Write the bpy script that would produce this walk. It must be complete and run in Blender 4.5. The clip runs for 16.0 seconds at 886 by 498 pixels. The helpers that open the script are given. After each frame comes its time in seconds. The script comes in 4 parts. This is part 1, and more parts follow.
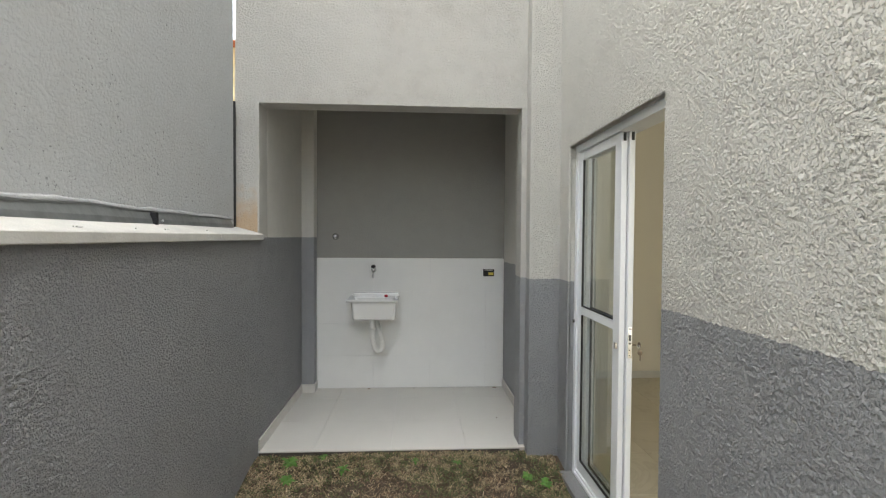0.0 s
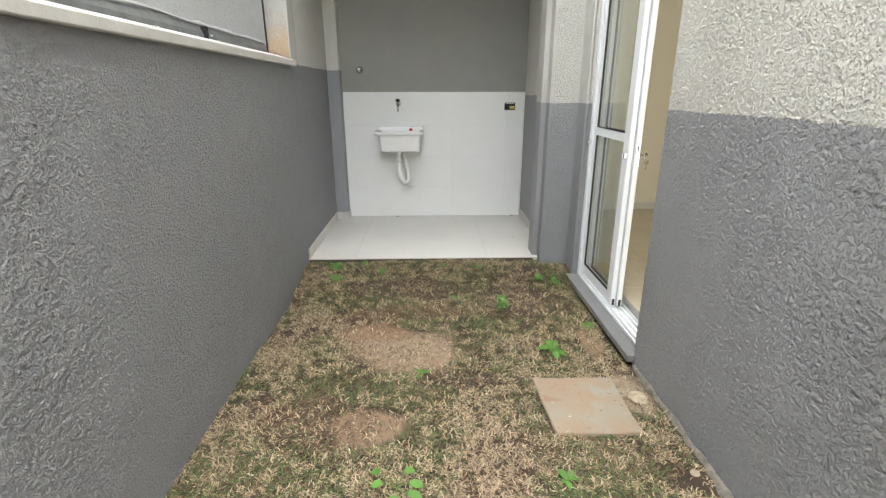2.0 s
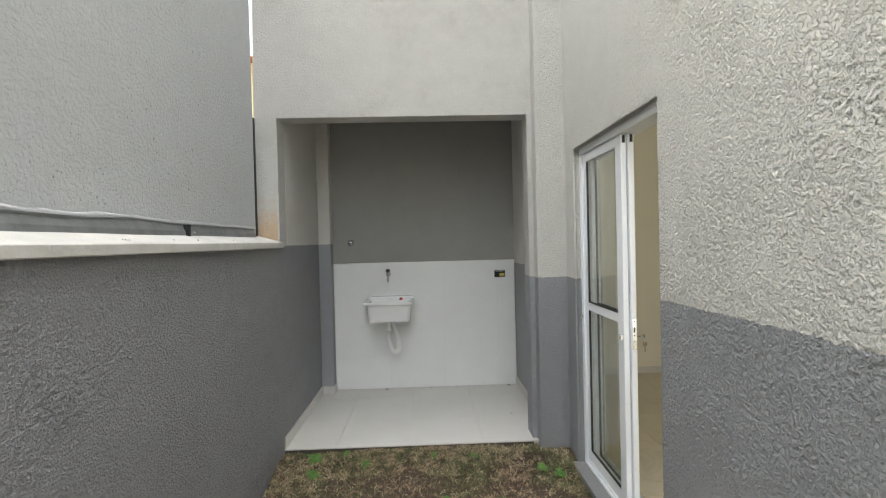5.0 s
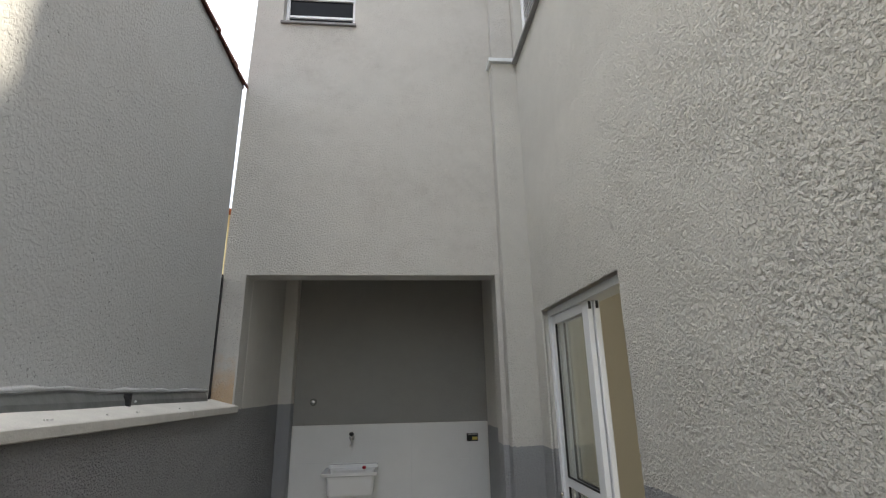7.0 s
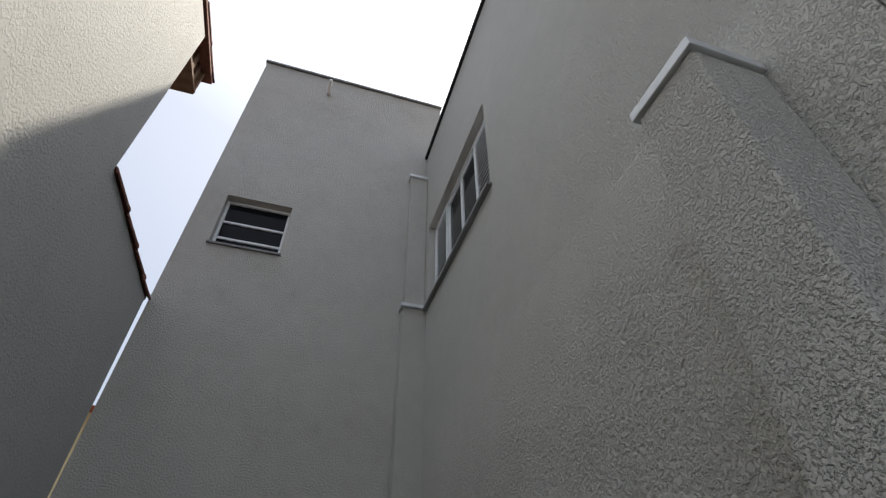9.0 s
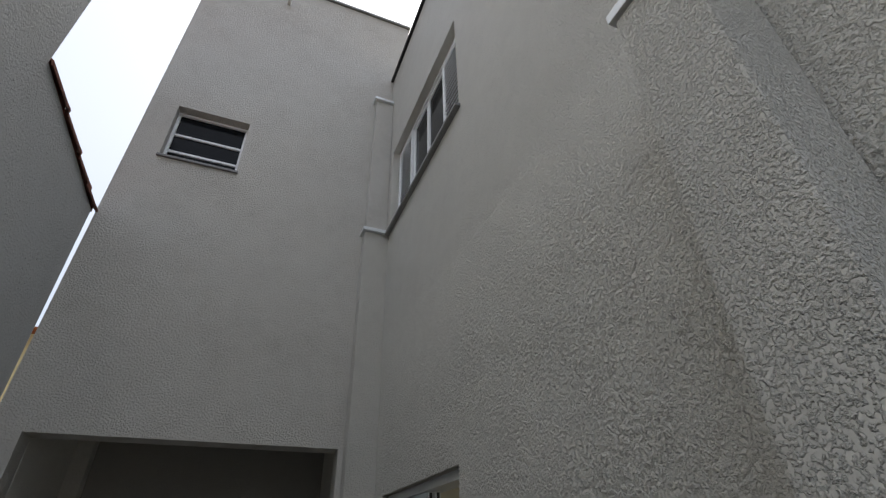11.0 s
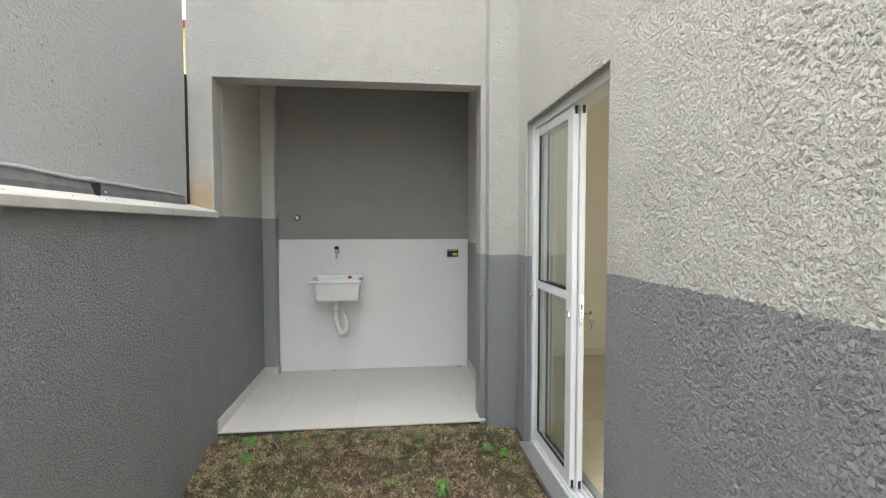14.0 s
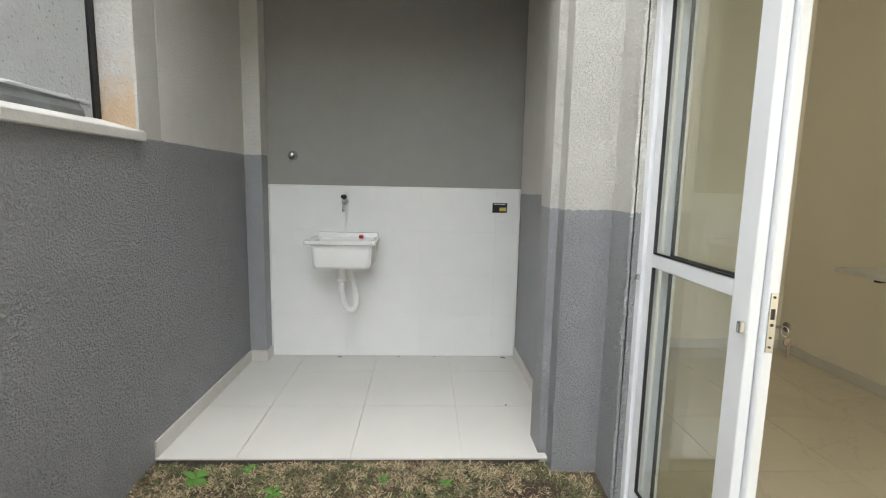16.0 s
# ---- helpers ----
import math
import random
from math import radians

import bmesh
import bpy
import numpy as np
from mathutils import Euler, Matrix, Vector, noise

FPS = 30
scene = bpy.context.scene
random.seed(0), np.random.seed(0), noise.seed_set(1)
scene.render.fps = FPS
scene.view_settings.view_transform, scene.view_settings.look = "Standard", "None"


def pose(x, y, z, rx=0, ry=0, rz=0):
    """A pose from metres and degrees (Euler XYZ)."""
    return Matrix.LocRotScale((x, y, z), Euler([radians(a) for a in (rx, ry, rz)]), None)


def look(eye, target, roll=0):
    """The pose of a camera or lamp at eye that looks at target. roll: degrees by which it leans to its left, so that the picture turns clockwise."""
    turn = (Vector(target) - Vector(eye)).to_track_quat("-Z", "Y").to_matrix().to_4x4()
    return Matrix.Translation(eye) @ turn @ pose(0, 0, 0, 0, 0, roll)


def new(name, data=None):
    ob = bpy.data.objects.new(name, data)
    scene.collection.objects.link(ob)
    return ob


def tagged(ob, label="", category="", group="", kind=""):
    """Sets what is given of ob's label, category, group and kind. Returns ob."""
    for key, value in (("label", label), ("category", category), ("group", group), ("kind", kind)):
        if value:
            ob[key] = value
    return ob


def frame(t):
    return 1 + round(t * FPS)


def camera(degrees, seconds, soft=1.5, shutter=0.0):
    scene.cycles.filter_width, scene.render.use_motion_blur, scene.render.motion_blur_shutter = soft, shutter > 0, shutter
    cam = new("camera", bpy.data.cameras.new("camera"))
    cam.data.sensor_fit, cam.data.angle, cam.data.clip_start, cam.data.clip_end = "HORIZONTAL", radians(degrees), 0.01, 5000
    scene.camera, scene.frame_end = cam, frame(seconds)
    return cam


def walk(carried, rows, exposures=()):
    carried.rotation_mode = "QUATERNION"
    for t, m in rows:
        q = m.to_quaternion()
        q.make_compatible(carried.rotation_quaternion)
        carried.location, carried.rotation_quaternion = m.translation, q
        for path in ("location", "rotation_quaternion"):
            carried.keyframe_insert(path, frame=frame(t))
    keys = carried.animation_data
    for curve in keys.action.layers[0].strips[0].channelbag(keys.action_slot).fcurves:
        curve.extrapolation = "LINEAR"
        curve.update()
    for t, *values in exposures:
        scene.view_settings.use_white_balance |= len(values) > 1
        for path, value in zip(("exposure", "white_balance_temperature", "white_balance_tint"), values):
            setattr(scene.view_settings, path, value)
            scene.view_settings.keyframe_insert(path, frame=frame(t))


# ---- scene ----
cam = camera(85.6, 16.0, soft=1.2)
SKY, SUN, ROOM = 0.15, 3.0, 5.2
PATH = [
    (0, (0.025, 0.05, 1.511), (0.141, 2.046, 1.461), 0.4),
    (0.5, (0.01, 0.005, 1.469), (0.118, 1.994, 1.28), 0.5),
    (1, (-0.02, -0.103, 1.437), (0.084, 1.873, 1.148), 1.1),
    (1.5, (-0.037, -0.22, 1.39), (0.029, 1.727, 0.939), -0.1),
    (2, (-0.056, -0.312, 1.305), (-0.009, 1.586, 0.677), -0.1),
    (2.5, (-0.056, -0.312, 1.24), (-0.01, 1.506, 0.405), -0.5),
    (3, (-0.053, -0.266, 1.193), (-0.012, 1.485, 0.228), -0.2),
    (3.5, (-0.036, -0.179, 1.212), (-0.008, 1.569, 0.242), -0.9),
    (4, (0.0, -0.118, 1.295), (0.035, 1.772, 0.642), -2.3),
    (4.5, (0.011, -0.099, 1.399), (0.06, 1.876, 1.085), -2.1),
    (5, (0.023, -0.109, 1.502), (0.088, 1.889, 1.47), -1.4),
    (5.2, (0.026, -0.109, 1.518), (0.09, 1.89, 1.537), -1.1),
    (7.3, (0.076, -0.073, 1.661), (0.307, 1.793, 2.342), -1.7),
    (7.5, (0.114, -0.094, 1.703), (0.384, 1.733, 2.469), -2.1),
    (8, (0.119, -0.12, 1.758), (0.459, 1.591, 2.736), -1.5),
    (8.5, (0.095, -0.187, 1.822), (0.51, 1.389, 2.98), -0.8),
    (8.7, (0.077, -0.222, 1.843), (0.502, 1.278, 3.096), -0.5),
    (9.75, (0.083, -0.232, 1.845), (0.66, 1.15, 3.17), -1.8),
    (10.8, (0.08, -0.177, 1.785), (0.806, 1.258, 2.974), -3.2),
    (11, (0.086, -0.164, 1.754), (0.743, 1.375, 2.85), -1.4),
    (11.5, (0.117, -0.108, 1.676), (0.693, 1.626, 2.49), -0.1),
    (12, (0.089, -0.064, 1.617), (0.64, 1.763, 2.216), 0.8),
    (12.5, (0.103, -0.016, 1.585), (0.557, 1.898, 1.949), 0.7),
    (13, (0.117, 0.031, 1.52), (0.54, 1.981, 1.658), 0.7),
    (13.5, (0.114, 0.025, 1.468), (0.509, 1.986, 1.469), 0.7),
    (14, (0.121, 0.026, 1.416), (0.347, 2.011, 1.325), -0.0),
    (14.5, (0.092, 0.159, 1.344), (0.284, 2.14, 1.147), 0.4),
    (15, (0.075, 0.517, 1.336), (0.251, 2.496, 1.107), 1.2),
    (15.5, (0.132, 0.926, 1.316), (0.31, 2.902, 1.068), 0.5),
    (16, (0.203, 1.276, 1.317), (0.284, 3.256, 1.05), 1.2),
]
EXPOSURES = [(0, 2.91, 7020, 8), (0.5, 3.14, 7020, 8), (1.5, 3.41, 7020, 8), (2.5, 3.63, 6970, 8), (3.5, 3.88, 6920, 8), (5, 2.96, 6920, 8), (7.5, 1.61, 6800, 10), (8, 1.11, 6650, 10), (8.5, 0.87, 6450, 10), (8.7, 0.63, 6400, 10), (10.8, 0.79, 6500, 10), (11.5, 1.68, 6650, 10), (12, 1.96, 6700, 10), (13, 2.71, 6850, 8), (14, 3.14, 6920, 8), (15.5, 3.44, 6950, 8), (16, 3.46, 6950, 8)]
walk(cam, [(t, look(eye, target, roll)) for t, eye, target, roll in PATH], EXPOSURES)

# ---- world, sun, large lights ----
TO_SUN = Vector((2.46, 2.13, 4.51)).normalized()
world = bpy.data.worlds.new("sky")
scene.world = world
world.use_nodes = True
wn = world.node_tree
sky = wn.nodes.new("ShaderNodeTexSky")
sky.sky_type = "NISHITA"
sky.sun_disc = False
sky.sun_elevation = math.asin(TO_SUN.z)
sky.sun_rotation = math.atan2(TO_SUN.x, TO_SUN.y)
sky.air_density, sky.dust_density, sky.ozone_density = 1.0, 4.0, 1.0
wn.nodes["Background"].inputs["Strength"].default_value = SKY
haze = wn.nodes.new("ShaderNodeMix")
haze.data_type = "RGBA"
haze.inputs[0].default_value = 0.6
# a thin overcast, brightest overhead
up = wn.nodes.new("ShaderNodeSeparateXYZ")
wn.links.new(wn.nodes.new("ShaderNodeTexCoord").outputs["Generated"], up.inputs[0])
veil = wn.nodes.new("ShaderNodeValToRGB")
for k, (at, v) in enumerate(((0.0, 0.14), (0.75, 0.42), (1.0, 1.0))):
    e = veil.color_ramp.elements[k] if k < 2 else veil.color_ramp.elements.new(at)
    e.position, e.color = at, (v, v * 1.02, v * 1.06, 1)
wn.links.new(up.outputs[2], veil.inputs[0])
lift = wn.nodes.new("ShaderNodeVectorMath")
lift.operation = "SCALE"
lift.inputs[3].default_value = 10.0
wn.links.new(veil.outputs[0], lift.inputs[0])
wn.links.new(lift.outputs[0], haze.inputs[7])
wn.links.new(sky.outputs["Color"], haze.inputs[6])
wn.links.new(haze.outputs[2], wn.nodes["Background"].inputs["Color"])

sun = new("sun", bpy.data.lights.new("sun", "SUN"))
sun.data.energy, sun.data.angle, sun.data.color = SUN, radians(1.2), (1.0, 0.90, 0.74)
sun.matrix_world = look(TO_SUN * 30, (0, 0, 0))

# area lamp added in an assumed, unseen front window to light the room
room_light = new("unseen_window_lamp", bpy.data.lights.new("unseen_window_lamp", "AREA"))
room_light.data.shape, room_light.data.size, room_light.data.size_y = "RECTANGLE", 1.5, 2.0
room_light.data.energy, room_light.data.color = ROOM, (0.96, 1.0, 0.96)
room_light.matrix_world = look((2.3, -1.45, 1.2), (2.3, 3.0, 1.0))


# ---- materials ----
def nodes_of(name):
    m = bpy.data.materials.new(name)
    m.use_nodes = True
    return m, m.node_tree, m.node_tree.nodes["Principled BSDF"]


def noise_node(nt, scale, detail=3.0, rough=0.55, distort=0.0, coord=None, stretch=None):
    n = nt.nodes.new("ShaderNodeTexNoise")
    n.inputs["Scale"].default_value, n.inputs["Detail"].default_value = scale, detail
    n.inputs["Roughness"].default_value, n.inputs["Distortion"].default_value = rough, distort
    if coord is None:
        coord = nt.nodes.new("ShaderNodeNewGeometry").outputs["Position"]
    if stretch:
        s = nt.nodes.new("ShaderNodeVectorMath")
        s.operation = "MULTIPLY"
        s.inputs[1].default_value = stretch
        nt.links.new(coord, s.inputs[0])
        coord = s.outputs[0]
    nt.links.new(coord, n.inputs["Vector"])
    return n.outputs["Fac"]


def ranged(nt, value, a, b, lo=0.0, hi=1.0):
    r = nt.nodes.new("ShaderNodeMapRange")
    for key, v in zip((1, 2, 3, 4), (a, b, lo, hi)):
        r.inputs[key].default_value = v
    nt.links.new(value, r.inputs[0])
    return r.outputs[0]


def maths(nt, op, a, b):
    n = nt.nodes.new("ShaderNodeMath")
    n.operation = op
    for k, v in enumerate((a, b)):
        if isinstance(v, (int, float)):
            n.inputs[k].default_value = v
        else:
            nt.links.new(v, n.inputs[k])
    return n.outputs[0]


def mixed(nt, fac, a, b, blend="MIX"):
    n = nt.nodes.new("ShaderNodeMix")
    n.data_type, n.blend_type = "RGBA", blend
    for k, v in ((0, fac), (6, a), (7, b)):
        if isinstance(v, (int, float)):
            n.inputs[k].default_value = v
        elif isinstance(v, tuple):
            n.inputs[k].default_value = (*v[:3], 1)
        else:
            nt.links.new(v, n.inputs[k])
    return n.outputs[2]


def bumped(nt, bsdf, height, distance, strength=1.0):
    b = nt.nodes.new("ShaderNodeBump")
    b.inputs["Distance"].default_value, b.inputs["Strength"].default_value = distance, strength
    nt.links.new(height, b.inputs["Height"])
    nt.links.new(b.outputs[0], bsdf.inputs["Normal"])


def height_of(nt, wobble=0.0):
    """World height, with the hand-cut wobble of a paint line."""
    g = nt.nodes.new("ShaderNodeNewGeometry")
    s = nt.nodes.new("ShaderNodeSeparateXYZ")
    nt.links.new(g.outputs["Position"], s.inputs[0])
    z = s.outputs[2]
    if wobble:
        z = maths(nt, "ADD", z, ranged(nt, noise_node(nt, 45, 2), 0.3, 0.7, -wobble, wobble))
        z = maths(nt, "ADD", z, ranged(nt, noise_node(nt, 1.3, 1), 0.3, 0.7, -wobble, wobble))
    return z, s


def plaster(name, upper, lower=None, split=0.0, relief=0.006, coarse=84.0, stain=None, pits=False, dirt=0.0):
    """Rough rolled exterior plaster, in one paint or in two with a painted line at height split."""
    m, nt, b = nodes_of(name)
    big, mid, fine = noise_node(nt, 1.1, 4), noise_node(nt, 9, 3), noise_node(nt, 240, 2)
    colour = upper
    if lower:
        z, _ = height_of(nt, 0.005)
        colour = mixed(nt, maths(nt, "GREATER_THAN", z, split), lower, upper)
    if stain:
        z, s = height_of(nt, 0.0)
        low = ranged(nt, maths(nt, "ADD", z, ranged(nt, noise_node(nt, 14, 3), 0.2, 0.8, -0.12, 0.12)), stain[1], stain[2], 1.0, 0.0)
        left = maths(nt, "LESS_THAN", s.outputs[0], -1.10)
        colour = mixed(nt, maths(nt, "MULTIPLY", maths(nt, "MULTIPLY", low, left), 0.85), colour, stain[0])
    hollow = None
    if pits:
        hollow = maths(nt, "MULTIPLY", ranged(nt, noise_node(nt, 55, 2, 0.5), 0.66, 0.70), ranged(nt, noise_node(nt, 3, 2), 0.45, 0.6))
        # shade inside the sunk pits is painted into the colour
        colour = mixed(nt, maths(nt, "MULTIPLY", hollow, 0.6), colour, (0.12, 0.12, 0.12))
    if dirt:
        grime = maths(nt, "MULTIPLY", ranged(nt, noise_node(nt, 2.3, 5, 0.65), 0.45, 0.72), ranged(nt, noise_node(nt, 17, 4, 0.6), 0.3, 0.75))
        colour = mixed(nt, maths(nt, "MULTIPLY", grime, dirt), colour, (0.36, 0.33, 0.295))
        chalk = ranged(nt, noise_node(nt, 26, 3, 0.6), 0.6, 0.72, 0.0, dirt * 0.5)
        colour = mixed(nt, chalk, colour, (0.74, 0.73, 0.70))
    shade = maths(nt, "MULTIPLY", ranged(nt, big, 0.3, 0.7, 0.97, 1.02), ranged(nt, mid, 0.3, 0.7, 0.975, 1.02))
    g = nt.nodes.new("ShaderNodeCombineXYZ")
    for k in range(3):
        nt.links.new(shade, g.inputs[k])
    colour = mixed(nt, 1.0, colour, g.outputs[0], "MULTIPLY")
    nt.links.new(colour, b.inputs["Base Color"])
    b.inputs["Roughness"].default_value = 0.6
    b.inputs["Specular IOR Level"].default_value = 0.15
    shift = ranged(nt, noise_node(nt, 4, 2), 0.3, 0.7, -0.085, 0.05)
    lumps = maths(nt, "ADD", noise_node(nt, coarse, 3, 0.6, 0.0), shift)
    ridges = maths(nt, "ADD", ranged(nt, lumps, 0.42, 0.51), maths(nt, "MULTIPLY", ranged(nt, lumps, 0.5, 0.68), 0.35))
    h = maths(nt, "ADD", ridges, maths(nt, "MULTIPLY", fine, 0.15))
    if hollow:
        h = maths(nt, "SUBTRACT", h, maths(nt, "MULTIPLY", hollow, 1.2))
    bumped(nt, b, h, relief, 1.0)
    return m


def plain(name, colour, rough=0.5, metal=0.0, vary=0.06, scale=6.0, bump=0.0, bscale=80.0, coat=0.0, uneven=0.05):
    """Paint, metal, stone or plastic with a cloudy unevenness and, if asked, fine relief."""
    m, nt, b = nodes_of(name)
    dark, light = tuple(c * (1 - vary) for c in colour), tuple(min(1, c * (1 + vary)) for c in colour)
    nt.links.new(mixed(nt, ranged(nt, noise_node(nt, scale, 4), 0.3, 0.7), dark, light), b.inputs["Base Color"])
    nt.links.new(ranged(nt, noise_node(nt, scale * 3, 3), 0.3, 0.7, max(0.02, rough - uneven), rough + uneven), b.inputs["Roughness"])
    b.inputs["Metallic"].default_value = metal
    b.inputs["Coat Weight"].default_value = coat
    if bump:
        bumped(nt, b, noise_node(nt, bscale, 3), bump)
    return m


def per_piece(name, colours, rough=0.6, island=True):
    """A colour by chance for each loose blade, leaf or piece."""
    m, nt, b = nodes_of(name)
    if island:
        rnd = nt.nodes.new("ShaderNodeNewGeometry").outputs["Random Per Island"]
    else:
        rnd = nt.nodes.new("ShaderNodeObjectInfo").outputs["Random"]
    ramp = nt.nodes.new("ShaderNodeValToRGB")
    while len(ramp.color_ramp.elements) < len(colours):
        ramp.color_ramp.elements.new(0.5)
    for k, c in enumerate(colours):
        e = ramp.color_ramp.elements[k]
        e.position, e.color = k / max(1, len(colours) - 1), (*c, 1)
    nt.links.new(rnd, ramp.inputs[0])
    nt.links.new(mixed(nt, ranged(nt, noise_node(nt, 60, 2), 0.3, 0.7, 0.0, 0.25), ramp.outputs[0], (0.05, 0.05, 0.03)), b.inputs["Base Color"])
    b.inputs["Roughness"].default_value = rough
    return m


def soil_material():
    m, nt, b = nodes_of("dry_soil")
    g = nt.nodes.new("ShaderNodeNewGeometry").outputs["Position"]
    big, mid, fine = noise_node(nt, 2.2, 4), noise_node(nt, 14, 4), noise_node(nt, 130, 3)
    colour = mixed(nt, ranged(nt, big, 0.35, 0.65), (0.03, 0.022, 0.016), (0.085, 0.06, 0.038))
    colour = mixed(nt, ranged(nt, mid, 0.35, 0.7, 0.0, 0.7), colour, (0.07, 0.045, 0.03))
    wob = nt.nodes.new("ShaderNodeVectorMath")
    wob.operation = "MULTIPLY_ADD"
    n = nt.nodes.new("ShaderNodeTexNoise")
    n.inputs["Scale"].default_value = 4.5
    nt.links.new(g, n.inputs["Vector"])
    nt.links.new(n.outputs["Color"], wob.inputs[0])
    wob.inputs[1].default_value = (0.28, 0.28, 0)
    nt.links.new(g, wob.inputs[2])

    def blob(x, y, rx, ry, soft=0.35):
        s = nt.nodes.new("ShaderNodeVectorMath")
        s.operation = "SUBTRACT"
        nt.links.new(wob.outputs[0], s.inputs[0])
        s.inputs[1].default_value = (x + 0.14, y + 0.14, 0)
        d = nt.nodes.new("ShaderNodeVectorMath")
        d.operation = "MULTIPLY"
        d.inputs[1].default_value = (1 / rx, 1 / ry, 0)
        nt.links.new(s.outputs[0], d.inputs[0])
        le = nt.nodes.new("ShaderNodeVectorMath")
        le.operation = "LENGTH"
        nt.links.new(d.outputs[0], le.inputs[0])
        return ranged(nt, le.outputs["Value"], 1 - soft, 1 + soft, 1.0, 0.0)

    for (x, y, rx, ry), c in DARK_SOIL:
        colour = mixed(nt, maths(nt, "MULTIPLY", blob(x, y, rx, ry), 0.8), colour, c)
    for (x, y, rx, ry), c in BARE_SAND:
        colour = mixed(nt, maths(nt, "MULTIPLY", blob(x, y, rx, ry, 0.2), 0.9), colour, c)
    colour = mixed(nt, ranged(nt, fine, 0.3, 0.75, 0.0, 0.3), colour, (0.14, 0.10, 0.065))
    nt.links.new(colour, b.inputs["Base Color"])
    b.inputs["Roughness"].default_value = 0.95
    bumped(nt, b, maths(nt, "ADD", fine, maths(nt, "MULTIPLY", mid, 2.0)), 0.008)
    return m


def marble_tile(name, base, vein, rough):
    m, nt, b = nodes_of(name)
    info = nt.nodes.new("ShaderNodeObjectInfo").outputs["Random"]
    g = nt.nodes.new("ShaderNodeNewGeometry").outputs["Position"]
    off = nt.nodes.new("ShaderNodeCombineXYZ")
    for k in range(3):
        nt.links.new(maths(nt, "MULTIPLY", info, 17.0 + k), off.inputs[k])
    add = nt.nodes.new("ShaderNodeVectorMath")
    nt.links.new(g, add.inputs[0])
    nt.links.new(off.outputs[0], add.inputs[1])
    v = maths(nt, "ABSOLUTE", maths(nt, "SUBTRACT", noise_node(nt, 1.6, 5, 0.6, 1.2, add.outputs[0]), 0.5), 0.0)
    veins = ranged(nt, v, 0.0, 0.016, 0.22, 0.0)
    cloud = mixed(nt, ranged(nt, noise_node(nt, 3, 3, coord=add.outputs[0]), 0.3, 0.7), base, tuple(c * 0.93 for c in base))
    tone = mixed(nt, ranged(nt, info, 0, 1, 0.0, 0.08), cloud, vein)
    nt.links.new(mixed(nt, veins, tone, vein), b.inputs["Base Color"])
    nt.links.new(ranged(nt, noise_node(nt, 7, 3), 0.3, 0.7, rough, rough + 0.1), b.inputs["Roughness"])
    return m


def glass_material(name, tint=(0.93, 0.96, 0.94)):
    m, nt, b = nodes_of(name)
    b.inputs["Base Color"].default_value = (*tint, 1)
    b.inputs["Roughness"].default_value, b.inputs["IOR"].default_value = 0.01, 1.45
    b.inputs["Transmission Weight"].default_value = 1.0
    return m


# patches of the yard's soil: centre and half sizes, colour
BARE_SAND = [((-0.21, 2.2, 0.34, 0.24), (0.42, 0.30, 0.205)), ((-0.42, 2.42, 0.22, 0.12), (0.36, 0.22, 0.135)), ((0.96, 1.75, 0.1, 0.2), (0.40, 0.32, 0.22)), ((-0.34, 1.52, 0.16, 0.14), (0.36, 0.24, 0.16)), ((0.9, 2.28, 0.09, 0.16), (0.38, 0.27, 0.17))]
DARK_SOIL = [((0.55, 2.82, 0.38, 0.26), (0.075, 0.06, 0.046)), ((-0.22, 2.7, 0.5, 0.11), (0.15, 0.07, 0.04)), ((-0.2, 3.05, 0.5, 0.14), (0.08, 0.062, 0.046)), ((0.05, 1.9, 0.22, 0.1), (0.06, 0.052, 0.042)), ((-0.6, 1.55, 0.25, 0.2), (0.10, 0.06, 0.04))]

LIGHT, DARK = (0.70, 0.685, 0.635), (0.355, 0.363, 0.37)
M_YARD = plaster("two_tone_plaster", LIGHT, DARK, 1.215, relief=0.006, coarse=112.0, dirt=0.12)
M_YARD_COAT = plaster("two_tone_plaster_coat", LIGHT, DARK, 1.215, relief=0.0045, coarse=105.0, dirt=0.12)
M_DARK_COAT = plaster("dark_plaster_coat", DARK, relief=0.0042, coarse=105.0)
# the LIGHT paint plus grime, its colour lowered for the end wall's dimmer light
M_FACADE = plaster("light_plaster", (0.60, 0.585, 0.545), DARK, 1.215, relief=0.0036, coarse=80.0, dirt=0.4, stain=((0.62, 0.44, 0.27), 1.62, 1.86))
M_DARK = plaster("dark_plaster", DARK)
M_ALC_L = plaster("laundry_plaster_left", LIGHT, DARK, 1.498, relief=0.0022)
M_ALC_R = plaster("laundry_plaster_right", LIGHT, DARK, 1.262, relief=0.0012)
M_BACK = plaster("smooth_paint", (0.345, 0.34, 0.315), relief=0.0006)
M_NEIGH = plaster("neighbour_render", (0.47, 0.485, 0.487), coarse=60.0, relief=0.0012, pits=True, dirt=0.2)
M_STONE = plain("cap_stone", (0.62, 0.61, 0.57), 0.5, vary=0.1, bump=0.002)
M_FLASH = plain("galvanised_sheet", (0.19, 0.20, 0.20), 0.42, 0.4, vary=0.2, scale=9, bump=0.002, bscale=30)
M_CAPMETAL = plain("zinc_flashing", (0.74, 0.77, 0.78), 0.35, 0.25, vary=0.12)
M_ROUGH_BLACK = plain("rough_black", (0.012, 0.012, 0.013), 0.6, vary=0.3, bump=0.004)
M_SOIL = soil_material()
M_GRANITE = plain("grey_granite", (0.20, 0.20, 0.20), 0.4, vary=0.3, scale=140, bump=0.0004)
M_CONC = plain("old_concrete", (0.30, 0.285, 0.25), 0.9, vary=0.25, scale=12, bump=0.006, bscale=60)
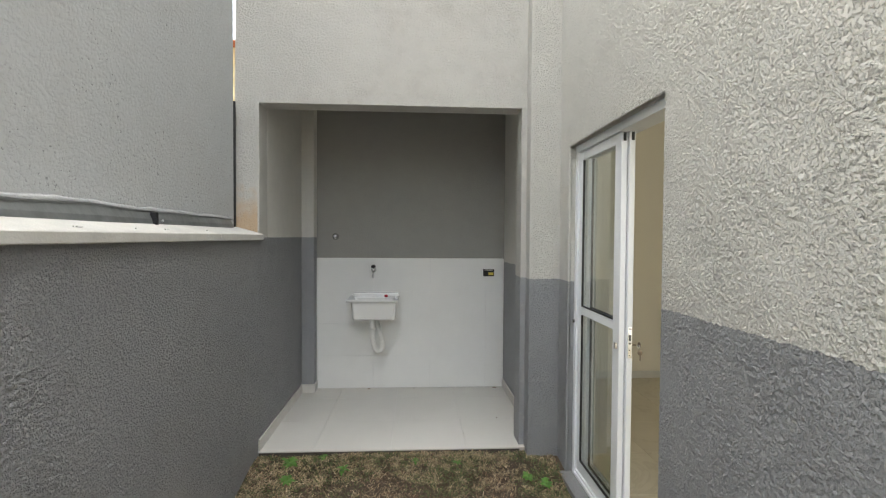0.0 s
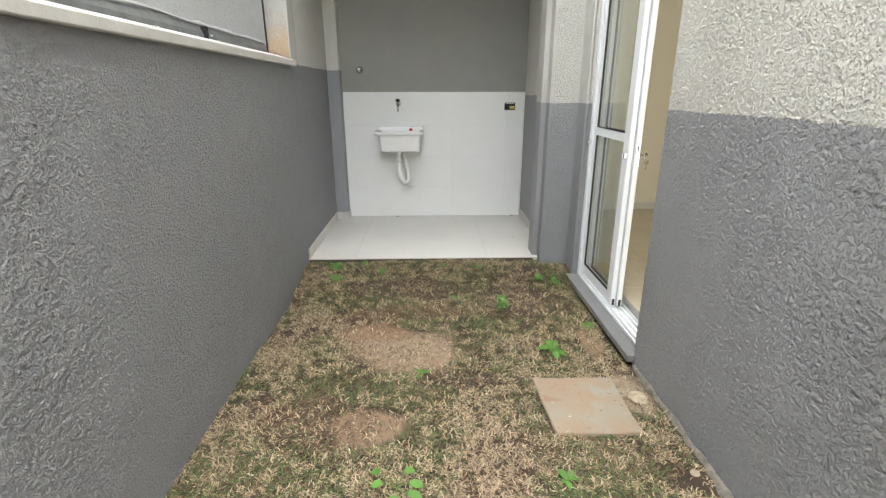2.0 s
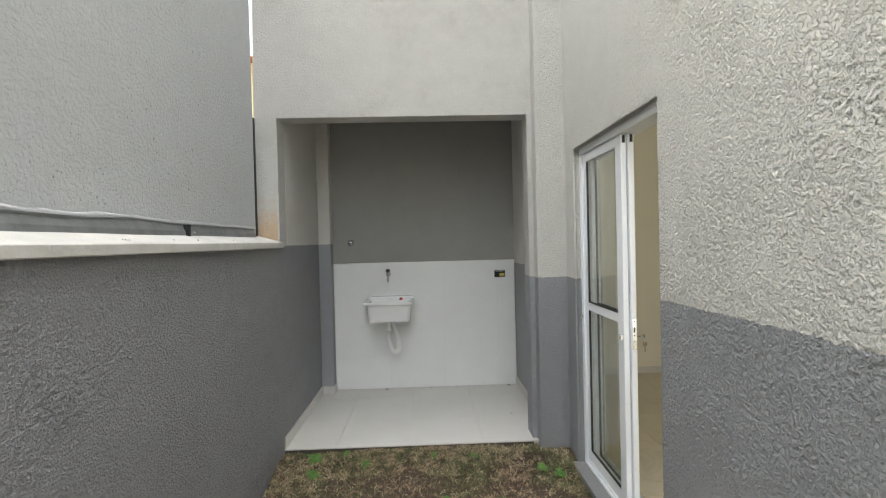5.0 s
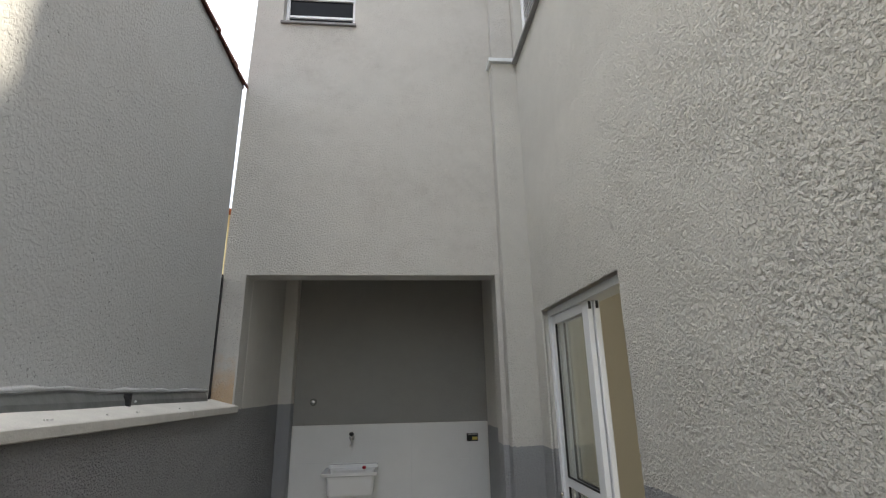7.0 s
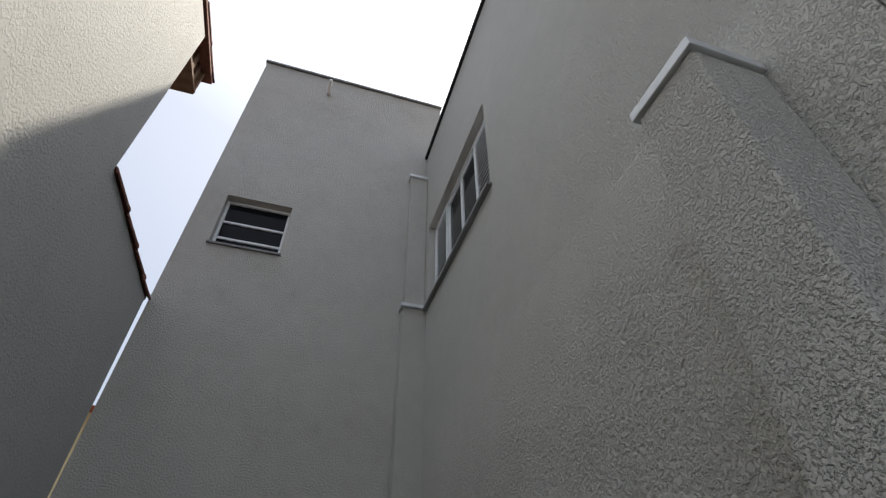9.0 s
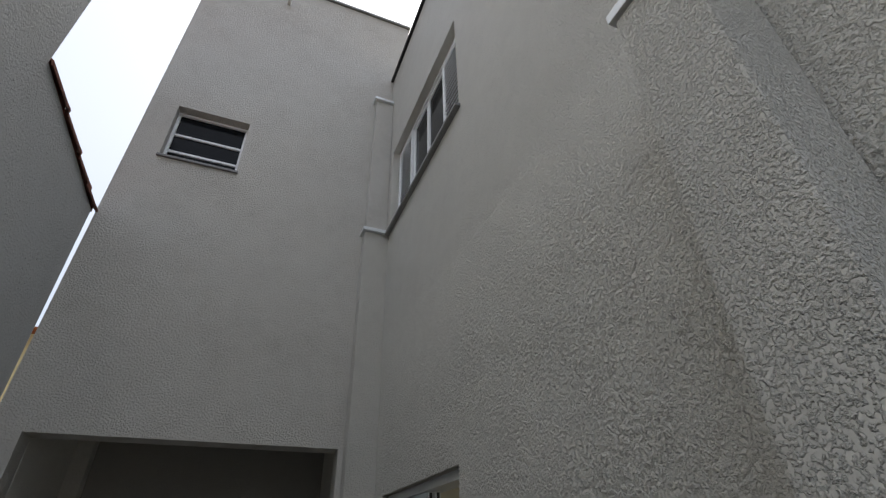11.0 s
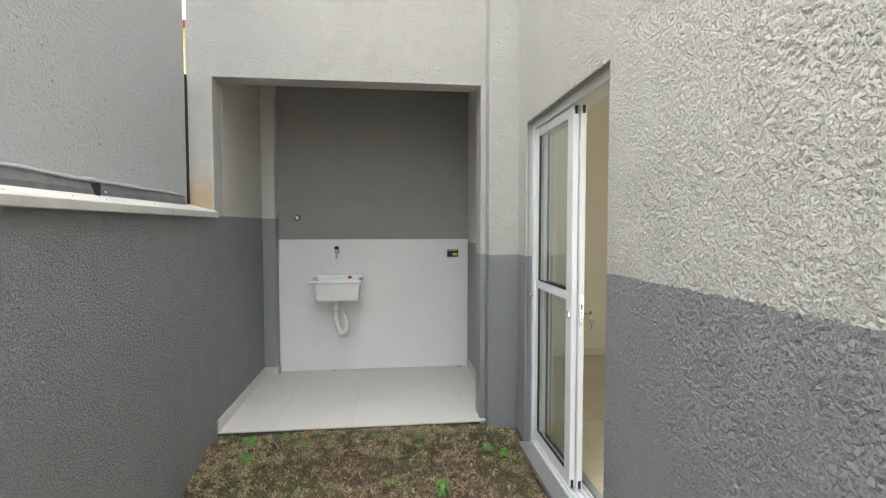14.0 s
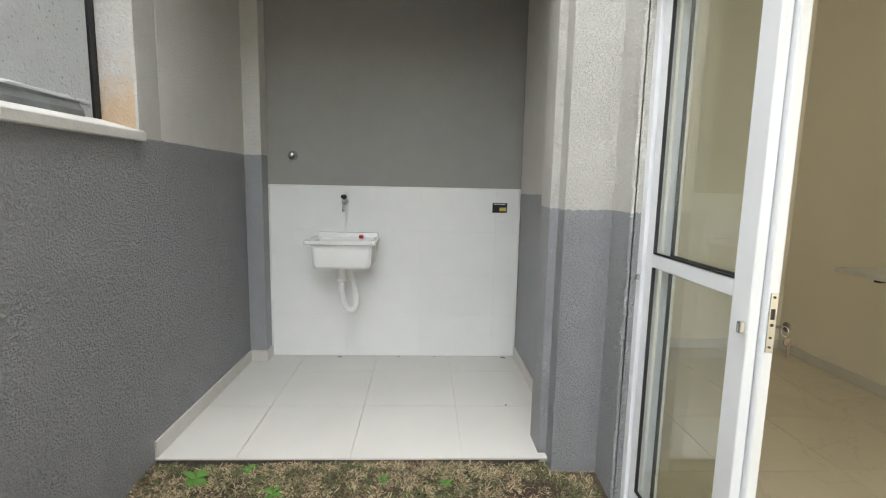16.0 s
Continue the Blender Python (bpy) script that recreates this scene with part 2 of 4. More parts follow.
M_MORTAR = plain("old_mortar", (0.46, 0.38, 0.27), 0.95, vary=0.3, scale=25, bump=0.008, bscale=70)
M_FOOT = plain("crumbling_concrete", (0.22, 0.20, 0.165), 0.95, vary=0.45, scale=22, bump=0.012, bscale=55)
# soil-stained riser, coloured darker still for the shadow line under the tiles
M_RISER = plain("soiled_shadow_concrete", (0.085, 0.075, 0.062), 0.95, vary=0.4, scale=18, bump=0.008, bscale=50)
M_ALU = plain("white_aluminium", (0.82, 0.84, 0.86), 0.34, vary=0.01, uneven=0.01)
M_RUBBER = plain("black_rubber", (0.015, 0.015, 0.016), 0.6)
M_GLASS = glass_material("clear_glass")
M_DGLASS = plain("dark_room_glass", (0.012, 0.014, 0.017), 0.08, vary=0.1)
M_DGLASS.node_tree.nodes["Principled BSDF"].inputs["Specular IOR Level"].default_value = 0.12
M_CERAMIC = plain("white_ceramic", (0.86, 0.855, 0.83), 0.14, vary=0.02, coat=0.5)
M_WTILE = plain("white_wall_tile", (0.86, 0.86, 0.835), 0.2, vary=0.015, uneven=0.015)
M_GROUT = plain("pale_grout", (0.70, 0.69, 0.66), 0.9, vary=0.06)
M_FTILE = plain("beige_floor_tile", (0.63, 0.61, 0.565), 0.34, vary=0.03, scale=2, uneven=0.015)
M_BASE = plain("baseboard_tile", (0.62, 0.60, 0.555), 0.35, vary=0.05)
M_CHROME = plain("chrome", (0.62, 0.62, 0.63), 0.16, 1.0, vary=0.03)
M_PVC = plain("white_pvc", (0.86, 0.85, 0.81), 0.35, vary=0.04)
M_RED = plain("red_plastic", (0.45, 0.01, 0.02), 0.35)
M_BLACK = plain("black_plastic", (0.012, 0.012, 0.012), 0.4)
M_YELLOW = plain("yellow_sticker", (0.60, 0.48, 0.10), 0.5)
M_CREAM = plain("cream_wall_paint", (0.77, 0.715, 0.60), 0.7, vary=0.02, scale=2, bump=0.0008, bscale=200)
M_WHITE = plain("white_ceiling_paint", (0.78, 0.77, 0.74), 0.8, vary=0.02)
M_RTILE = marble_tile("polished_beige_tile", (0.70, 0.63, 0.50), (0.42, 0.34, 0.24), 0.12)
M_BRASS = plain("worn_brass_keys", (0.16, 0.12, 0.09), 0.4, 0.6, vary=0.2)
M_TERRA = plain("neighbour_clay_tile", (0.20, 0.075, 0.05), 0.8, vary=0.35, scale=20, bump=0.004)
M_WOOD = plain("weathered_rafter", (0.20, 0.115, 0.065), 0.8, vary=0.3, scale=15, bump=0.004)
M_FARWALL = plain("pale_yellow_render", (0.72, 0.62, 0.34), 0.9, vary=0.08)
M_FARROOF = plain("orange_clay_roof", (0.50, 0.17, 0.07), 0.85, vary=0.2)
M_LEAF = per_piece("weed_leaf", [(0.085, 0.22, 0.035), (0.14, 0.32, 0.055), (0.10, 0.25, 0.04)], 0.5, island=False)
M_STEM = plain("weed_stem", (0.13, 0.24, 0.05), 0.6)
M_STRAW = per_piece("straw_blades", [(0.44, 0.32, 0.19), (0.66, 0.51, 0.33), (0.05, 0.034, 0.022), (0.55, 0.40, 0.25), (0.10, 0.066, 0.038), (0.78, 0.63, 0.44)])
M_BROWN = per_piece("brown_blades", [(0.08, 0.052, 0.034), (0.20, 0.12, 0.072), (0.32, 0.19, 0.115), (0.04, 0.028, 0.02)])
M_GREEN = per_piece("green_blades", [(0.08, 0.115, 0.035), (0.155, 0.20, 0.065), (0.04, 0.06, 0.02), (0.24, 0.27, 0.10)])


def slab_material():
    m, nt, b = nodes_of("rusty_paving_stone")
    c = mixed(nt, ranged(nt, noise_node(nt, 4, 3), 0.4, 0.62), (0.35, 0.255, 0.175), (0.33, 0.285, 0.22))
    c = mixed(nt, ranged(nt, noise_node(nt, 9, 4, 0.6, 1.0), 0.58, 0.66, 0.0, 0.6), c, (0.32, 0.17, 0.11))
    c = mixed(nt, ranged(nt, noise_node(nt, 6, 3), 0.52, 0.66, 0.0, 0.75), c, (0.33, 0.325, 0.27))
    nt.links.new(c, b.inputs["Base Color"])
    b.inputs["Roughness"].default_value = 0.85
    bumped(nt, b, noise_node(nt, 30, 4), 0.004)
    return m


M_SLAB = slab_material()


# ---- builders ----
def thing(name, at, label, category, group="", kind=""):
    ob = new(name)
    ob.location = at
    ob.empty_display_size = 0.1
    return tagged(ob, label, category, group, kind)


def linked(name, bm, material, smooth=False):
    me = bpy.data.meshes.new(name)
    bm.normal_update()
    bm.to_mesh(me)
    bm.free()
    me.materials.append(material)
    if smooth:
        me.shade_smooth()
    return new(name, me)


def root_place(ob):
    p = Vector((0, 0, 0))
    while ob:
        p += ob.location
        ob = ob.parent
    return p


def part(name, bm, material, parent, label="", smooth=False):
    """A mesh, given in world places, as a part of a thing or of a part."""
    bmesh.ops.translate(bm, verts=bm.verts, vec=-root_place(parent))
    ob = linked(name, bm, material, smooth)
    ob.parent = parent
    return tagged(ob, label)


def setting(name, bm, material, label, category, smooth=False):
    return tagged(linked(name, bm, material, smooth), label, category, kind="structure")


def boxes(*spans, bevel=0.0, segments=2):
    bm = bmesh.new()
    for x0, x1, y0, y1, z0, z1 in spans:
        m = Matrix.LocRotScale(((x0 + x1) / 2, (y0 + y1) / 2, (z0 + z1) / 2), None, (x1 - x0, y1 - y0, z1 - z0))
        bmesh.ops.create_cube(bm, size=1, matrix=m)
    if bevel:
        bmesh.ops.bevel(bm, geom=list(bm.edges), offset=bevel, segments=segments, affect="EDGES", profile=0.6)
    return bm


def wall_bm(axis, near, far, u0, u1, z0, z1, holes=()):
    """A wall across axis ('x' or 'y') from near to far, over u and z, with openings (u0, u1, z0, z1) through it."""
    us = sorted({u0, u1, *(h[0] for h in holes), *(h[1] for h in holes)})
    zs = sorted({z0, z1, *(h[2] for h in holes), *(h[3] for h in holes)})
    bm, made = bmesh.new(), {}

    def v(d, u, z):
        key = (d, u, z)
        if key not in made:
            made[key] = bm.verts.new((d, u, z) if axis == "x" else (u, d, z))
        return made[key]

    def solid(i, k):
        if not (0 <= i < len(us) - 1 and 0 <= k < len(zs) - 1):
            return False
        cu, cz = (us[i] + us[i + 1]) / 2, (zs[k] + zs[k + 1]) / 2
        return not any(h[0] < cu < h[1] and h[2] < cz < h[3] for h in holes)

    for i in range(len(us) - 1):
        for k in range(len(zs) - 1):
            if not solid(i, k):
                continue
            a, b, c, d = us[i], us[i + 1], zs[k], zs[k + 1]
            for x in (near, far):
                bm.faces.new([v(x, a, c), v(x, b, c), v(x, b, d), v(x, a, d)])
            for side, e in (((i - 1, k), ((a, c), (a, d))), ((i + 1, k), ((b, c), (b, d))), ((i, k - 1), ((a, c), (b, c))), ((i, k + 1), ((a, d), (b, d)))):
                if not solid(*side):
                    (p, q), (r, s) = e
                    bm.faces.new([v(near, p, q), v(near, r, s), v(far, r, s), v(far, p, q)])
    bmesh.ops.recalc_face_normals(bm, faces=bm.faces)
    return bm


def tube(points, radius, sides=12, ribs=0.0):
    """A round tube along points; ribs: how far every second ring stands out."""
    bm, rings = bmesh.new(), []
    pts = [Vector(p) for p in points]
    for i, p in enumerate(pts):
        d = (pts[min(i + 1, len(pts) - 1)] - pts[max(i - 1, 0)]).normalized()
        side = d.cross(Vector((0.31, 0.87, 0.38))).normalized()
        up = d.cross(side)
        r = radius + (ribs if i % 2 else 0)
        rings.append([bm.verts.new(p + r * (math.cos(2 * math.pi * k / sides) * side + math.sin(2 * math.pi * k / sides) * up)) for k in range(sides)])
    for a, b in zip(rings, rings[1:]):
        for k in range(sides):
            bm.faces.new([a[k], a[(k + 1) % sides], b[(k + 1) % sides], b[k]])
    bm.faces.new(rings[0][::-1])
    bm.faces.new(rings[-1])
    bmesh.ops.recalc_face_normals(bm, faces=bm.faces)
    return bm


def lathe(at, profile, axis="z", sides=24):
    """A turned shape: (radius, height) pairs round an axis through at ('z', or '-y' for one that points out of a wall)."""
    bm, rings = bmesh.new(), []
    for r, h in profile:
        ring = []
        for k in range(sides):
            c, s = math.cos(2 * math.pi * k / sides), math.sin(2 * math.pi * k / sides)
            p = (r * c, r * s, h) if axis == "z" else (r * c, -h, r * s) if axis == "-y" else (-h, r * c, r * s)
            ring.append(bm.verts.new(Vector(at) + Vector(p)))
        rings.append(ring)
    for a, b in zip(rings, rings[1:]):
        for k in range(sides):
            bm.faces.new([a[k], a[(k + 1) % sides], b[(k + 1) % sides], b[k]])
    bm.faces.new(rings[0][::-1])
    bm.faces.new(rings[-1])
    bmesh.ops.recalc_face_normals(bm, faces=bm.faces)
    return bm


def extruded(outline, x0, x1):
    """A flat outline of (y, z) drawn out along x."""
    bm = bmesh.new()
    a = [bm.verts.new((x0, y, z)) for y, z in outline]
    b = [bm.verts.new((x1, y, z)) for y, z in outline]
    bm.faces.new(a)
    bm.faces.new(b[::-1])
    for k in range(len(a)):
        n = (k + 1) % len(a)
        bm.faces.new([a[k], b[k], b[n], a[n]])
    bmesh.ops.recalc_face_normals(bm, faces=bm.faces)
    return bm


# ---- the setting: ground and walls ----
GROUND = -0.16


def ground_height(x, y):
    rise = min(1.0, max(0.0, (y - 2.75) / 0.7))
    return GROUND + 0.097 * rise * rise * (3 - 2 * rise) + 0.018 * noise.noise((x * 2.1, y * 2.1, 0.3)) + 0.008 * noise.noise((x * 9, y * 9, 1.7))


def build_ground():
    bm = bmesh.new()
    xs = [-400, -60, -12, *np.linspace(-1.3, 1.14, 70).tolist(), 12, 60, 400]
    ys = [-400, -60, -12, *np.linspace(-3.2, 3.56, 170).tolist(), 12, 60, 400]
    inside = lambda x, y: -1.3 <= x <= 1.14 and -3.2 <= y <= 3.56
    grid = [[bm.verts.new((x, y, ground_height(x, y) if inside(x, y) else GROUND - 0.02)) for x in xs] for y in ys]
    for j in range(len(ys) - 1):
        for i in range(len(xs) - 1):
            bm.faces.new([grid[j][i], grid[j][i + 1], grid[j + 1][i + 1], grid[j + 1][i]])
    setting("ground", bm, M_SOIL, "dry sandy yard soil with bare and damp patches", "ground", True)


build_ground()

setting("wall_left", boxes((-1.235, -1.097, -4.0, 3.72, -0.3, 1.497)), M_DARK, "low dark grey rough-plastered boundary wall", "wall")
setting("wall_right", wall_bm("x", 1.074, 1.26, -1.65, 3.535, -0.3, 3.2, [(2.0, 3.235, -0.11, 2.125)]), M_YARD, "tall rough-plastered house wall, dark grey below and light grey above", "wall")
setting("wall_right_upper", wall_bm("x", 1.06, 1.26, -1.65, 3.535, 3.2, 6.68, [(1.785, 3.375, 4.315, 5.35)]), M_YARD, "tall rough-plastered house wall, dark grey below and light grey above", "wall")
facade = wall_bm("y", 3.54, 3.72, -1.235, 1.232, -0.3, 7.9, [(-1.088, 0.803, -0.31, 2.457), (-0.988, -0.358, 4.747, 5.389)])
for v in facade.verts:
    if v.co.x < -1.2:
        v.co.x = -1.258 + 0.0145 * (v.co.z - 2.4)
setting("wall_facade", facade, M_FACADE, "tall light grey rough-plastered end wall over a laundry opening", "wall")
setting("wall_laundry_left", boxes((-1.235, -1.098, 3.724, 4.93, -0.3, 1.497), (-1.235, -1.086, 3.724, 4.93, 1.497, 2.92)), M_ALC_L, "laundry side wall painted dark grey below light grey", "wall")
setting("pillar", boxes((-1.085, -0.962, 4.79, 4.93, -0.05, 2.92), bevel=0.006), M_ALC_L, "square corner pillar painted dark grey below light grey", "pillar")
setting("wall_laundry_right", boxes((0.94, 1.056, 3.724, 4.93, -0.3, 2.92)), M_ALC_R, "laundry side wall painted dark grey below light grey", "wall")
setting("wall_laundry_back", boxes((-1.235, 1.056, 4.934, 5.1, -0.3, 2.92)), M_BACK, "smooth warm grey laundry back wall", "wall")
setting("ceiling_laundry", boxes((-1.235, 1.056, 3.724, 5.1, 2.924, 3.1)), M_WHITE, "white painted laundry ceiling", "ceiling")
setting("wall_facade_side", boxes((-1.17, -1.05, 3.724, 8.0, 3.104, 7.9), (1.07, 1.232, 3.724, 8.0, 6.7, 7.9), (-1.05, 1.07, 7.8, 8.0, 3.104, 7.9)), M_FACADE, "light grey plastered side of the upper storeys", "wall")
setting("roof_deck", boxes((-1.05, 1.07, 3.724, 7.8, 7.4, 7.6)), M_CONC, "flat concrete roof behind the parapet", "roof")
# out-of-view wall, added and raised to cut low light from behind
setting("wall_unseen_rear", boxes((-1.235, 4.0, -4.2, -4.004, -0.3, 2.6), (3.8, 4.0, -4.004, -1.7, -0.3, 2.6)), M_DARK, "unseen added wall closing the yard, sized to limit light from behind", "wall")


def relief(a, z):
    """Height of the rolled plaster: flat-topped lumps between sharp hollows, smoother where the trowel passed."""
    n = noise.noise((a * 66, z * 72, 0.0)) + 0.7 * noise.noise((a * 118 + 7, z * 124, 3.0))
    streak = noise.noise((a * 2.2 + z * 1.3, z * 5.0 - a * 2.6, 8.0)) + 0.5 * noise.noise((a * 9 + z * 6, z * 22 - a * 12, 2.0))
    trowel = min(1.0, max(0.22, 0.74 + 0.75 * streak))
    return 0.0046 * trowel * max(-1.0, min(0.22, 1.9 * n + 0.12)) + 0.001 * noise.noise((a * 5, z * 5, 5.0))


def rough_coat(name, face, out, patches, material, label, step=0.0055, fade=99.0, over=0.6):
    """The plaster coat of a wall across x: displaced sheets over patches (y0, y1, z0, z1), folded back at their edges."""
    verts, faces = [], []
    for y0, y1, z0, z1 in patches:
        ys = [y0, *np.linspace(y0, y1, max(2, int((y1 - y0) / step))).tolist(), y1]
        zs = [z0, *np.linspace(z0, z1, max(2, int((z1 - z0) / step))).tolist(), z1]
        base, w = len(verts), len(ys)
        for k, z in enumerate(zs):
            soft = min(1.0, max(0.0, (fade - z) / over))
            edge_z = k in (0, len(zs) - 1)
            for i, y in enumerate(ys):
                d = -0.02 if edge_z or i in (0, w - 1) else relief(y, z) * soft
                verts.append((face + out * d, y, z))
        for k in range(len(zs) - 1):
            for i in range(w - 1):
                n = base + k * w + i
                q = (n, n + 1, n + w + 1, n + w)
                faces.append(q if out > 0 else q[::-1])
    me = bpy.data.meshes.new(name)
    me.from_pydata(verts, [], faces)
    me.materials.append(material)
    me.shade_smooth()
    return tagged(new(name, me), label, "wall plaster", kind="structure")


rough_coat("plaster_left", -1.085, 1, [(0.35, 4.79, -0.22, 1.498)], M_DARK_COAT, "dark grey rolled plaster coat on the low wall", fade=1.475, over=0.07)
rough_coat("plaster_right", 1.06, -1, [(-0.1, 2.0, -0.22, 3.2), (2.0, 3.235, 2.125, 3.2), (3.235, 3.44, -0.22, 3.2)], M_YARD_COAT, "two-tone rolled plaster coat on the house wall", fade=3.2)
setting("plaster_right_rear", boxes((1.06, 1.0738, -1.65, -0.105, -0.3, 3.2)), M_YARD, "two-tone plaster on the house wall", "wall plaster")
setting("plaster_left_rear", boxes((-1.097, -1.085, -4.0, 0.345, -0.3, 1.497)), M_DARK, "dark grey plaster on the low wall", "wall plaster")

# corner column with its zinc caps
column = thing("corner_column", (0.95, 3.5, GROUND), "rough-plastered corner column, dark grey below light grey, with zinc caps", "column", kind="structure")
part("shaft", boxes((0.84, 1.07, 3.425, 3.537, -0.3, 4.33), bevel=0.006), M_YARD, column)
part("upper_shaft", boxes((0.858, 1.057, 3.47, 3.537, 4.37, 6.198), bevel=0.006), M_FACADE, column)
part("cap", boxes((0.818, 1.057, 3.395, 3.538, 4.332, 4.366), bevel=0.003), M_CAPMETAL, column, "bright zinc cap")
part("cap", boxes((0.835, 1.057, 3.44, 3.538, 6.2, 6.237), bevel=0.003), M_CAPMETAL, column, "bright zinc cap")

# pier on the house wall
pier = thing("wall_pier", (0.95, 0.23, GROUND), "rough-plastered wall pier under a zinc cap", "pier", kind="structure")
part("shaft", boxes((0.832, 1.056, 0.132, 0.348, 0.62, 2.98), bevel=0.008), M_YARD, pier)
part("cap", boxes((0.82, 1.057, 0.12, 0.36, 2.983, 3.017), bevel=0.003), M_CAPMETAL, pier, "bright zinc cap")

setting("roof_edge_right", boxes((1.03, 1.28, -1.65, 3.535, 6.684, 6.72)), M_ROUGH_BLACK, "dark metal edge on top of the house wall", "roof edge")
setting("parapet_cap", boxes((-1.195, 1.25, 3.51, 3.74, 7.903, 7.935), bevel=0.003), M_FLASH, "thin metal cap on the parapet", "parapet cap")
bm = extruded([(-0.182, 1.481), (-0.004, 1.481), (0.0, 1.485), (0.0, 1.519), (-0.006, 1.525), (-0.182, 1.572)], 0, 7.53)
for v in bm.verts:
    v.co = Vector((v.co.y - 1.054, v.co.x - 4.0, v.co.z))
bmesh.ops.recalc_face_normals(bm, faces=bm.faces)
setting("wall_cap", bm, M_STONE, "pale stone cap on the low boundary wall", "wall cap")


def build_flashing():
    bm, rows = bmesh.new(), []
    for y in np.arange(-3.2, 3.44, 0.08):
        w = 0.012 * noise.noise((y * 1.7, 0, 0)) + 0.004 * noise.noise((y * 9, 2, 0))
        hi = 1.632 + 0.012 * noise.noise((y * 2.3, 5, 0))
        rows.append([bm.verts.new(p) for p in ((-1.2 + w, y, 1.555), (-1.206 + w, y, 1.586), (-1.222 + w * 0.3, y, hi - 0.014), (-1.215, y, hi - 0.006), (-1.236, y, hi), (-1.236, y, 1.555))])
    for a, b in zip(rows, rows[1:]):
        for k in range(6):
            bm.faces.new([a[k], a[(k + 1) % 6], b[(k + 1) % 6], b[k]])
    bm.faces.new(rows[0])
    bm.faces.new(rows[-1][::-1])
    bmesh.ops.recalc_face_normals(bm, faces=bm.faces)
    strip = setting("flashing", bm, M_FLASH, "dented galvanised flashing strip along the wall cap", "flashing")
    for y in (0.75, 2.37):
        part("lap", boxes((-1.216, -1.186, y, y + 0.018, 1.557, 1.618), bevel=0.002), M_ROUGH_BLACK, strip, "dark open lap joint")
        part("rivet", lathe((-1.196, y + 0.07, 1.58), [(0.004, -0.006), (0.006, 0.0), (0.004, 0.003)], "-x", 8), M_CAPMETAL, strip)
    rnd = random.Random(4)
    for k in range(9):
        y = rnd.uniform(0.7, 3.2)
        w = rnd.uniform(0.004, 0.012)
        part("paint_splash", boxes((-1.10, -1.095 + w * 0.3, y, y + w * rnd.uniform(1, 2.5), 1.5, 1.541), bevel=0.002) if k % 3 else boxes((-1.0545, -1.0525, y, y + w, 1.508 - w, 1.517), bevel=0.0008), M_WHITE, strip, "dried white paint splash")


build_flashing()


def build_mortar():
    bm, rows = bmesh.new(), []
    for y in np.arange(-1.1, 3.47, 0.05):
        w = 0.006 * noise.noise((y * 6, 1, 4)) + 0.004 * noise.noise((y * 21, 1, 4))
        hi = 1.632 + 0.012 * noise.noise((y * 2.3, 5, 0))
        rows.append([bm.verts.new(p) for p in ((-1.237, y, hi + 0.012 + 2 * w), (-1.231 + w, y, hi + 0.006 + w), (-1.229 + w, y, hi - 0.004), (-1.237, y, hi - 0.012))])
    for a, b in zip(rows, rows[1:]):
        for k in range(4):
            bm.faces.new([a[k], a[(k + 1) % 4], b[(k + 1) % 4], b[k]])
    bmesh.ops.recalc_face_normals(bm, faces=bm.faces)
    setting("mortar_bead", bm, M_NEIGH, "rough pale mortar bead above the flashing", "mortar", True)


build_mortar()
# plain black strip filling the lower part of the gap between the houses
bm = boxes((-1.29, -1.248, 3.486, 3.537, 1.3, 2.42), (-1.252, -1.24, 3.486, 3.51, 1.3, 2.45))
setting("joint_strip", bm, M_ROUGH_BLACK, "black strip in the gap between the two houses", "sealant")

# ---- neighbouring houses ----
neighbour = thing("neighbour_house", (-1.6, 1.0, GROUND), "neighbour's grey rendered house with clay roof tiles along its edge", "house")
part("wall", extruded([(-1.2, -0.3), (3.464, -0.3), (3.464, 4.03), (2.13, 4.07), (2.13, 5.77), (-1.2, 5.77)], -1.8, -1.238), M_NEIGH, neighbour)
part("roof", extruded([(2.14, 4.075), (3.5, 4.035), (3.5, 4.075), (2.14, 4.115)], -1.8, -1.243), M_TERRA, neighbour, "dark clay roof edge")
part("roof", boxes((-1.8, -1.22, -1.3, 2.6, 5.80, 5.845)), M_TERRA, neighbour, "dark clay roof edge")
for y in (2.2, 2.34, 2.455):
    part("rafter", boxes((-1.8, -1.30, y - 0.03, y + 0.03, 5.62, 5.795), bevel=0.004), M_WOOD, neighbour, "weathered timber rafter")
part("eave_board", boxes((-1.8, -1.26, 2.136, 2.51, 5.485, 5.515), (-1.8, -1.27, 2.49, 2.52, 5.485, 5.79)), M_WOOD, neighbour, "weathered timber eave board")


def roof_tile(y, z, lift):
    """A half-round clay tile whose lip turns up past the edge of the roof."""
    bm, rings = bmesh.new(), []
    for d, h in ((-0.34, 0.0), (-0.02, lift * 0.6), (0.03, lift)):
        for r in (0.05, 0.036):
            rings.append([bm.verts.new((-1.262 + r * math.cos(a), y + d, z + h + r * math.sin(a))) for a in np.linspace(-0.2, math.pi + 0.2, 9)])
    outer, inner = rings[0::2], rings[1::2]
    for a, b in list(zip(outer, outer[1:])) + list(zip(inner[1:], inner)):
        for k in range(8):
            bm.faces.new([a[k], a[k + 1], b[k + 1], b[k]])
    for o, n in ((outer[0], inner[0]), (inner[-1], outer[-1])):
        for k in range(8):
            bm.faces.new([o[k + 1], o[k], n[k], n[k + 1]])
    bmesh.ops.recalc_face_normals(bm, faces=bm.faces)
    part("roof_tile", bm, M_TERRA, neighbour)


